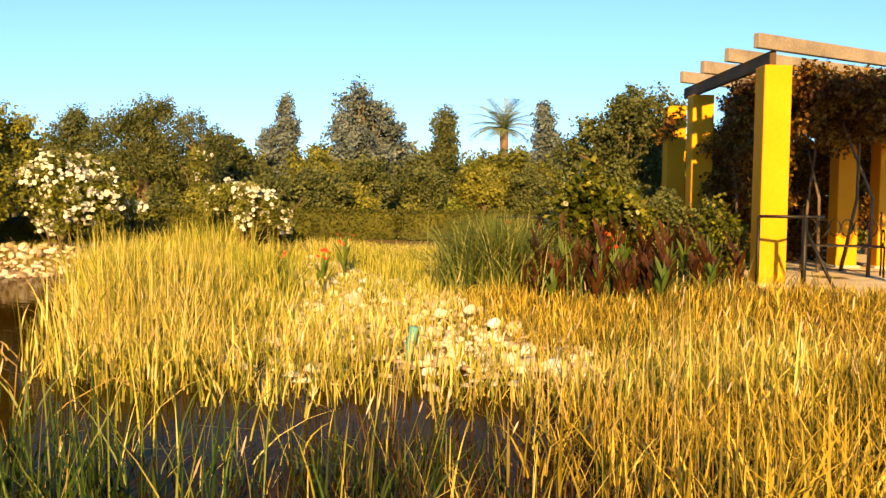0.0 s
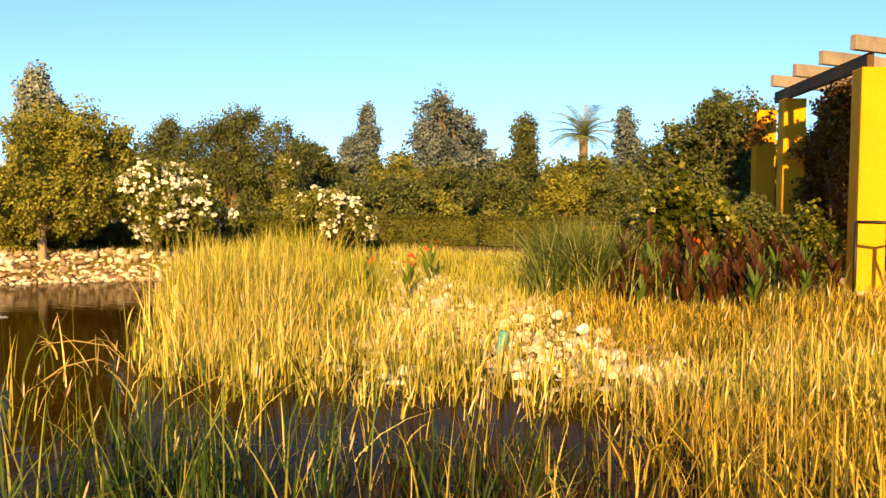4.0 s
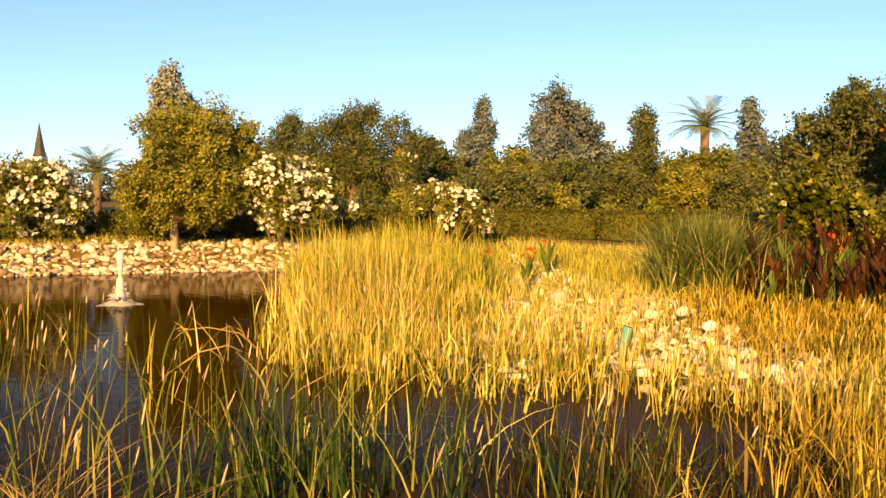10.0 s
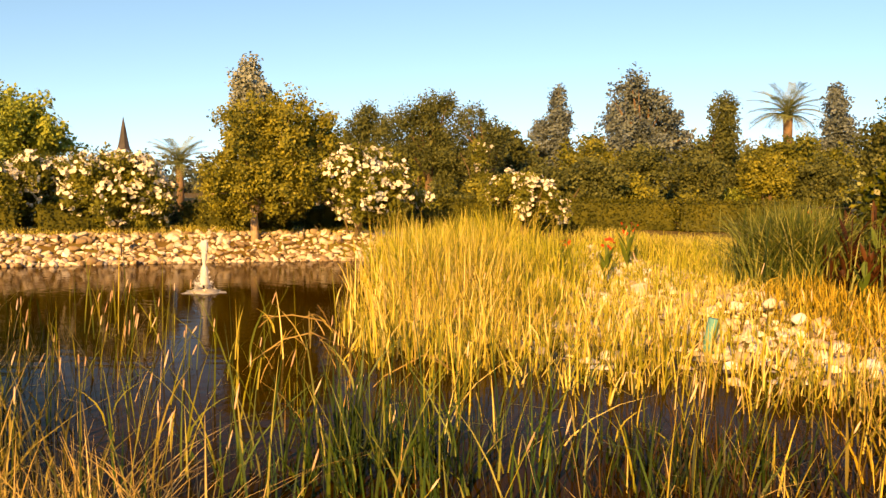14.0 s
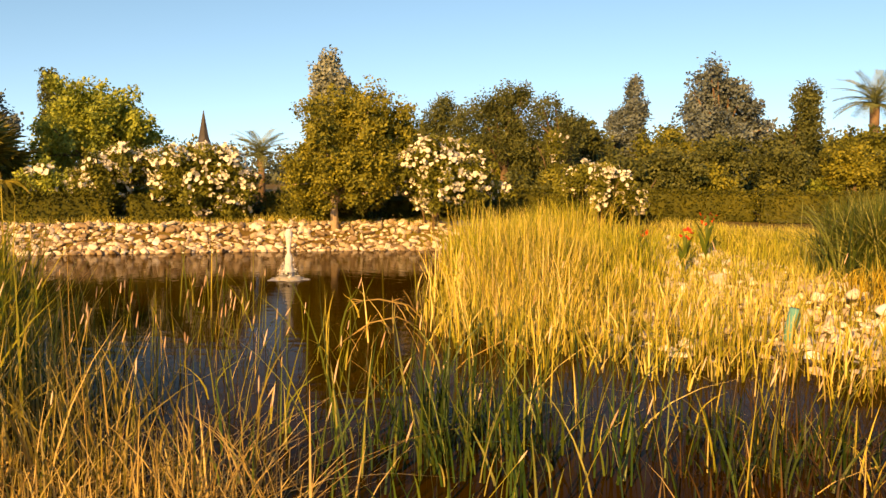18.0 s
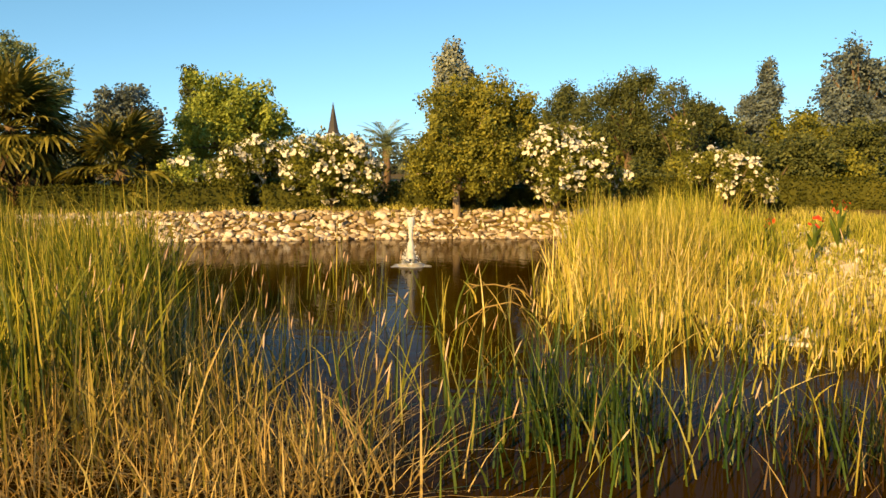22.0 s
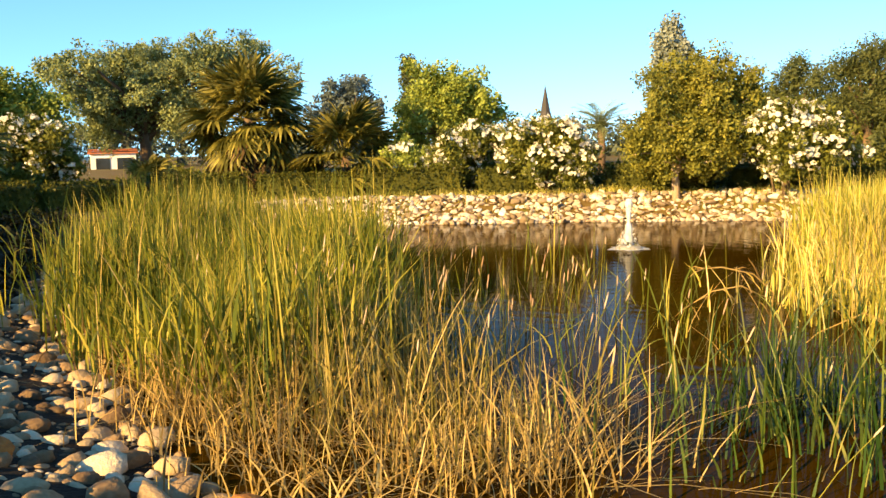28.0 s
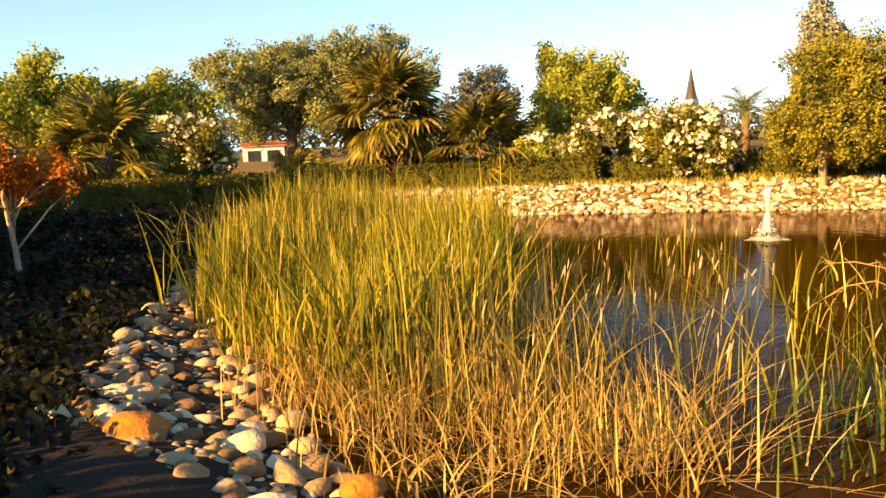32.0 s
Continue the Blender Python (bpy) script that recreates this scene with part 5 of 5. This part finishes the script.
    ("bank_grass", "short dry grass on the stony slope", "pale_grass", [(-4.5, 18.5), (-2.6, 12.5), (-1.4, 10.5), (0.6, 9.6), (3.0, 9.4), (4.0, 11.5), (1.5, 14.5), (0.5, 19.0), (-3.0, 20.5)], 11000, 0.21, 0.012, 0.6),
    ("bank_grass", "dry yellow grass before the terrace", "reed_amber", [(1.0, 9.0), (5.9, 8.4), (6.4, 10.6), (4.6, 11.0), (3.4, 10.5), (0.8, 10.9)], 6000, 0.24, 0.013, 0.6),
    ("bank_grass", "short green weeds on the slope", "reed_lime", [(-2.6, 13.8), (-1.0, 12.2), (0.6, 12.0), (0.6, 16.0), (-1.5, 18.0), (-3.6, 18.5)], 3500, 0.3, 0.014, 0.5),
    ("sparse_reeds", "dark green reed clump in the near water", "reed_dark", [(-1.0, 4.7), (0.0, 4.6), (0.1, 5.5), (-0.9, 5.7)], 240, 0.42, 0.016, 0.3),
    ("sparse_reeds", "dark green reed clump rising from dark water", "reed_dark", [(-2.6, 4.5), (-1.9, 4.3), (-1.8, 4.9), (-2.5, 5.1)], 130, 0.55, 0.018, 0.3),
    ("reed_litter", "brown dead reed litter under the tall reeds", "litter", [(-4.2, 2.3), (-6.2, 2.6), (-8.6, 3.5), (-12.2, 6.0), (-11.5, 7.4), (-7.5, 5.6), (-5.2, 4.2), (-3.7, 3.0), (-3.5, 2.5)], 3600, 0.3, 0.012, 0.7),
    ("reed_litter", "brown dead stalks under golden reeds", "litter", [(0.9, 4.6), (1.9, 3.6), (4.2, 4.7), (5.4, 8.0), (4.6, 9.2), (2.4, 8.8), (2.5, 7.0), (1.0, 6.6)], 2600, 0.3, 0.012, 0.6),
    ("reed_litter", "dark brown reed bases in shallow water", "dark_litter", [(-0.9, 4.2), (1.4, 3.6), (3.4, 4.2), (3.6, 6.0), (1.6, 6.6), (-0.6, 6.0)], 3000, 0.2, 0.014, 0.5),
    ("bank_grass", "dry grass along the hedge", "pale_grass", [(-6.5, 19.0), (-9.5, 17.9), (-13.0, 15.6), (-16.5, 12.8), (-17.2, 10.5), (-17.6, 12.0), (-13.8, 15.9), (-9.6, 18.7), (-6.8, 20.2)], 4000, 0.16, 0.012, 0.6),
]
for k, (name, label, mat, poly, count, h, w, lean) in enumerate(REEDS):
    rng = np.random.default_rng(300 + k)
    p = on_ground(scatter(rng, poly, count, 0.38 if k == 0 else 0.24, 0.75))
    p[:, 2] = np.maximum(p[:, 2], -0.25)
    if k in (0, 3, 8):
        # the bed opens where the rocky slope comes down to the water
        p = p[rng.random(len(p)) > 0.75 * ss(-3.2, -2.0, p[:, 0]) * ss(2.2, 1.2, p[:, 0]) * ss(7.0, 8.0, p[:, 1])]
    hh = h * (0.8 + 0.35 * np.sin(p[:, 0] * 1.3 + k) * np.cos(p[:, 1] * 1.1)) + np.maximum(0, -p[:, 2])
    if k in (0, 3, 8):
        hh = hh * (1 - 0.45 * ss(-3.4, -1.6, p[:, 0]) * ss(6.0, 7.6, p[:, 1]))
    if k == 3:
        hh = hh * (1 - 0.5 * ss(6.3, 9.0, p[:, 1]))
    v, q = blades(rng, p, hh, w, lean, 0.38, 5, 0.05 if "grass" not in name else 0)
    if name in ("reed_bed", "sparse_reeds"):
        # leaves that leave the stems higher up
        pick = rng.integers(0, len(p), int(len(p) * (0.5 if name != "reed_bed" or k == 5 else 1.1)))
        up = p[pick] + np.column_stack([rng.normal(size=(len(pick), 2)) * 0.04, hh[pick] * rng.uniform(0.08, 0.6, len(pick))])
        v2, q2 = blades(rng, up, hh[pick] * 0.42, w * 1.05, 0.55, 0.4, 4, 0.04)
        q = np.concatenate([q, q2 + len(v)])
        v = np.concatenate([v, v2])
    tagged(new(name, fast_mesh(name, v, q, M[mat])), label, "grass" if "grass" in name else "reeds", kind="stuff")



def flower_spikes(name, label, poly, count, height, seed):
    """Thin stalks that end in short pale flower spikes, most of them leaning one way."""
    rng = np.random.default_rng(seed)
    p = on_ground(scatter(rng, poly, count, 0.2))
    p[:, 2] = np.maximum(p[:, 2], -0.1)
    verts, quads, stems, stem_quads = [], [], [], []
    for x, y, z in p:
        h, a = height * rng.uniform(0.65, 1.25), rng.normal() * 0.9 + 0.5
        lean = abs(rng.normal()) * 0.3 + 0.08
        d = Vector((math.cos(a) * lean, math.sin(a) * lean, 1)).normalized()
        top, ln = Vector((x, y, z)) + d * h, rng.uniform(0.06, 0.12)
        v, q = tube_arrays([(x, y, z - 0.02), Vector((x, y, z)) + d * h * 0.5 + Vector((0, 0, 0.02)), top], [0.0032, 0.0026, 0.002], 4)
        stem_quads += [tuple(len(stems) + i for i in f) for f in q]
        stems += v
        v, q = tube_arrays([top - d * 0.01, top + d * ln * 0.15, top + d * ln * 0.7, top + d * ln], [0.002, 0.005, 0.0045, 0.001], 5)
        quads += [tuple(len(verts) + i for i in f) for f in q]
        verts += v
    ob = tagged(new(name, mesh_of(name, stems, stem_quads, M["reed_green"])), label, "reeds", kind="stuff")
    tagged(part("spike", mesh_of("spike", verts, quads, M["spike"]), ob, "pale flower spikes"), kind="stuff")


flower_spikes("reed_spikes", "thin stalks with pale flower spikes in the water", [(-9.0, 7.6), (-5.0, 4.6), (-2.0, 3.4), (0.6, 4.4), (0.6, 6.4), (-2.6, 6.4), (-4.8, 7.4), (-7.5, 8.4)], 90, 0.6, 701)
flower_spikes("reed_spikes", "thin stalks with pale flower spikes among reeds", [(-6.6, 3.2), (-11.5, 6.2), (-11.0, 8.0), (-7.5, 6.4), (-3.2, 3.4), (-3.8, 2.6)], 90, 0.85, 702)
flower_spikes("reed_spikes", "pale flower spikes above golden reeds", [(-3.3, 8.4), (-0.3, 7.4), (1.2, 4.6), (4.0, 5.2), (4.4, 8.6), (0.0, 9.0), (-2.4, 10.6)], 110, 0.7, 703)

# ---- stones near and right ----
rng = np.random.default_rng(401)
slope = thing("stony_slope", "slope strewn with pale rocks among grass", "stones", kind="structure")
p = scatter(rng, [(-2.7, 9.8), (-2.1, 8.6), (-0.9, 7.8), (0.3, 7.6), (1.5, 8.2), (1.5, 9.4), (0.6, 10.6), (-0.1, 12.5), (-1.2, 15.0), (-2.6, 18.0), (-4.0, 17.6), (-3.9, 15.2), (-3.1, 12.0)], 3200)
stones(slope, rng, p, 0.05 + 0.14 * rng.random(len(p)) ** 1.8, ROCK + PALE_ROCK[:4], 0.68, rest="slope_rest")
beach = thing("stony_shore", "shore of loose rounded stones in shade", "stones", kind="structure")
p = scatter(rng, [(-3.0, 1.15), (-3.0, 1.75), (-4.0, 1.85), (-5.4, 2.3), (-6.9, 2.85), (-8.4, 3.6), (-12.0, 5.4), (-11.6, 4.4), (-8.2, 2.35), (-6.6, 1.45), (-5.4, 0.78), (-3.9, 1.05)], 2100)
stones(beach, rng, p, 0.03 + 0.09 * rng.random(len(p)) ** 1.9, NEAR_STONE, 0.62, rest="near_rest")
for x, y, s in [(-4.78, 1.1, 0.2), (-5.02, 1.0, 0.13), (-3.28, 1.58, 0.11)]:
    part("stone", OCHRE[0], beach, "large rust-coloured stone", pose(x, y, 0.12 + 0.3 * s, 5, 8, 40 * x) @ Matrix.Scale(s, 4))
for x, y in [(0.34, 10.54), (0.59, 9.99)]:
    ob = tagged(new("white_rock", PALE[1]), "smooth white rock on the grassy slope", "rock")
    ob.matrix_world = pose(x, y, float(ground_z(x, y)[0]) + 0.14, 0, 0, 60 * x) @ Matrix.Scale(0.095, 4)

# ---- fountain ----
fx, fy = FOUNTAIN
fountain = thing("fountain", "floating fountain with a white water jet", "fountain", fx, fy, 0.0)
part("float", tubes("float", [([(0, 0, -0.06), (0, 0, 0.0), (0, 0, 0.035), (0, 0, 0.05)], [0.2, 0.22, 0.2, 0.12])], M["grey_plastic"], 20), fountain, "round grey float")
part("nozzle", tubes("nozzle", [([(0, 0, 0.03), (0, 0, 0.09), (0, 0, 0.13)], [0.045, 0.035, 0.025])], M["iron"], 12), fountain)
rng = np.random.default_rng(500)
jet_v, jet_q = tube_arrays([(0, 0, 0.1 + 0.68 * s) for s in np.linspace(0, 1, 14)], [0.05 - 0.012 * s + 0.014 * math.sin(9 * s) + 0.008 * math.sin(23 * s) for s in np.linspace(0, 1, 14)], 14)
jet_v = [v * (1 + 0.0) + Vector((0.3 * (v.x * noise.noise(v * 40)), 0.3 * (v.y * noise.noise(v * 43)), 0.02 * noise.noise(v * 30))) for v in jet_v]
part("jet", mesh_of("jet", jet_v, jet_q + [tuple(13 * 14 + s for s in range(14))], M["foam"], True), fountain, "white water jet")
drops_v, drops_q = leaves(rng, [(0, 0, 0.08, 0.2), (0, 0, 0.3, 0.1), (0, 0, 0.6, 0.07), (0, 0, 0.75, 0.06)], 900, 0.02, 0.6, 0.8)
tagged(part("spray", fast_mesh("spray", drops_v, drops_q, M["foam"]), fountain, "fine white spray"), kind="stuff")
ring = [(0.0, 0.0, 0.02)] + [((0.3 + 0.04 * math.sin(5 * w) + 0.03 * math.sin(11 * w)) * math.cos(w), (0.3 + 0.04 * math.sin(5 * w) + 0.03 * math.sin(11 * w)) * math.sin(w), 0.006) for w in np.linspace(0, 2 * math.pi, 48, endpoint=False)]
part("foam_ring", mesh_of("foam_ring", ring, [(0, k + 1, (k + 1) % 48 + 1) for k in range(48)], M["foam"]), fountain, "white foam on the water")

# ---- distance: house, lamp, post ----
house = thing("house", "low white house with a clay-tiled roof", "house", -53.5, 27.0, 0.4, turn=63)
part("wall", box("wall", (2.6, 4.0, 1.45), M["render_white"], 0.02), house)
tilt = box("roof_tile", (0.26, 0.5, 0.05), M["roof_tile"], 0.015)
roof = part("roof", box("roof", (2.9, 4.3, 0.12), M["roof_tile"], 0.02), house, "clay-tiled roof", pose(0, 0, 1.45))
for i in range(10):
    part("roof_tile", tilt, roof, "", pose(-1.26 + 0.28 * i, -2.0, 0.1, -12, 0, 0))
    part("roof_tile", tilt, roof, "", pose(-1.26 + 0.28 * i, -1.55, 0.19, -12, 0, 0))
for k in (-0.6, 0.6):
    w = part("window", box("window", (0.8, 0.06, 0.7), M["glass_dark"], 0.01), house, "dark window", pose(k, -2.01, 0.5))
    part("frame", box("frame", (0.92, 0.05, 0.06), M["render_white"], 0.005), w, "", pose(0, -0.02, 0.7))
lamp = thing("street_lamp", "pale garden lamp post with a lantern", "lamp", -1.68, 47.9, float(ground_z(-1.68, 47.9)[0]))
part("post", tubes("post", [([(0, 0, -0.1), (0, 0, 1.8), (0, 0, 3.1)], [0.07, 0.055, 0.05])], M["lamp_white"], 10), lamp)
part("lantern", tubes("lantern", [([(0, 0, 3.05), (0, 0, 3.12), (0, 0, 3.4), (0, 0, 3.5)], [0.05, 0.09, 0.13, 0.03])], M["grey_plastic"], 6), lamp)
post = thing("pond_marker", "weathered teal plastic pipe standing in the reeds", "pipe", -0.32, 9.0, 0.0)
part("pipe", tubes("pipe", [([(0, 0, -0.3), (0.01, 0, 0.16), (0.05, 0, 0.36)], [0.06, 0.06, 0.058])], M["teal"], 12), post)

rail = thing("metal_rail", "low dark metal rail behind ornamental grass", "railing", 1.05, 15.9, float(ground_z(1.05, 15.9)[0]))
part("top_rail", tubes("top_rail", [([(-0.1, 0, 0.8), (0.4, 0, 0.8), (0.9, 0, 0.8)], [0.018] * 3)], M["iron"], 8), rail)
for u in (0.0, 0.8):
    part("post", tubes("post", [([(u, 0, -0.1), (u, 0, 0.4), (u, 0, 0.8)], [0.018] * 3)], M["iron"], 8), rail)
light = thing("garden_light", "small white garden light on a thin stake", "lamp", -11.73, 15.4, float(ground_z(-11.73, 15.4)[0]))
part("stake", tubes("stake", [([(0, 0, -0.1), (0, 0, 0.2), (0, 0, 0.36)], [0.012] * 3)], M["iron"], 6), light)
part("lamp_head", tubes("lamp_head", [([(0, 0, 0.34), (0, 0, 0.38), (0, 0, 0.43), (0, 0, 0.45)], [0.03, 0.075, 0.07, 0.02])], M["lamp_white"], 10), light, "white lamp head")

# ---- near shore: near-black sheet and leaves that stand in for deep shade ----
rng = np.random.default_rng(610)
COVER_PATCH = [(-3.9, 0.5), (-4.9, 0.85), (-6.4, 1.35), (-8.3, 2.3), (-11.7, 4.4), (-15.2, 6.6), (-16.6, 6.2), (-16.6, 1.0), (-14.0, -1.5), (-6.0, -1.5)]
SHADE_SHEET = [(-2.9, 0.2), (-3.1, 1.5), (-4.4, 2.0), (-6.2, 2.6), (-8.4, 3.5), (-11.5, 5.3), (-14.8, 7.6), (-16.6, 7.0), (-16.6, 1.0), (-14.0, -1.5), (-4.0, -1.5)]
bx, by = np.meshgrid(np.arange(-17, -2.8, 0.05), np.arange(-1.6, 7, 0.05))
keep = inside(bx.ravel(), by.ravel(), SHADE_SHEET).reshape(bx.shape)
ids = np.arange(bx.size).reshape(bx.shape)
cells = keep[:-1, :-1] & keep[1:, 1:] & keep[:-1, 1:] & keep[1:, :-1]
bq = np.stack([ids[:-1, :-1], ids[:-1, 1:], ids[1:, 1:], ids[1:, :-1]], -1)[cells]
sheet_v = np.stack([bx, by, ground_z(bx, by) + 0.02], -1).reshape(-1, 3)
# thin sheet over the ground, blackened to stand in for shade
tagged(new("planting_bed", fast_mesh("planting_bed", sheet_v, bq, M["shade_soil"], True)), "near-black sheet standing in for deep shade on the ground", "bed", kind="structure")
p = on_ground(scatter(rng, COVER_PATCH, 2000))
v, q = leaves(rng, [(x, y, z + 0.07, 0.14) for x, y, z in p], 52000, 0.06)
tagged(new("ground_cover", fast_mesh("ground_cover", v, q, M["shade_leaf"])), "leafy ground cover with deep shade put into its colour", "ground cover", kind="stuff")

# bent reeds over the water
for k, line in enumerate([[(-3.05, 6.5, -0.1), (-3.15, 6.75, 0.28), (-3.45, 6.65, 0.42), (-3.68, 6.58, 0.36), (-3.88, 6.45, 0.2)], [(-3.2, 6.6, -0.1), (-3.14, 6.57, 0.4), (-3.28, 6.5, 0.55), (-3.5, 6.4, 0.6), (-3.7, 6.3, 0.58)], [(-3.0, 6.6, -0.1), (-2.85, 6.75, 0.08), (-2.55, 6.9, 0.25), (-2.25, 7.0, 0.06)]]):
    ob = thing("bent_reed", "long pale bent reed leaning over the water", "reed", 0, 0, 0, group="bent reeds")
    part("stem", tubes("stem", [(line, [0.006] + [0.0055] * (len(line) - 2) + [0.002])], M["straw"], 5), ob)
    for j in range(5):
        a, b = Vector(line[min(j, len(line) - 2)]), Vector(line[min(j, len(line) - 2) + 1])
        p = a.lerp(b, 0.6)
        if p.z > 0.1:
            d = Vector((random.uniform(-0.12, 0.12), random.uniform(-0.1, 0.1), random.uniform(-0.1, 0.14)))
            part("leaf", tubes("leaf", [([p, p + d, p + d * 1.7 + Vector((0, 0, -0.03))], [0.005, 0.004, 0.001])], M["straw"], 4), ob)
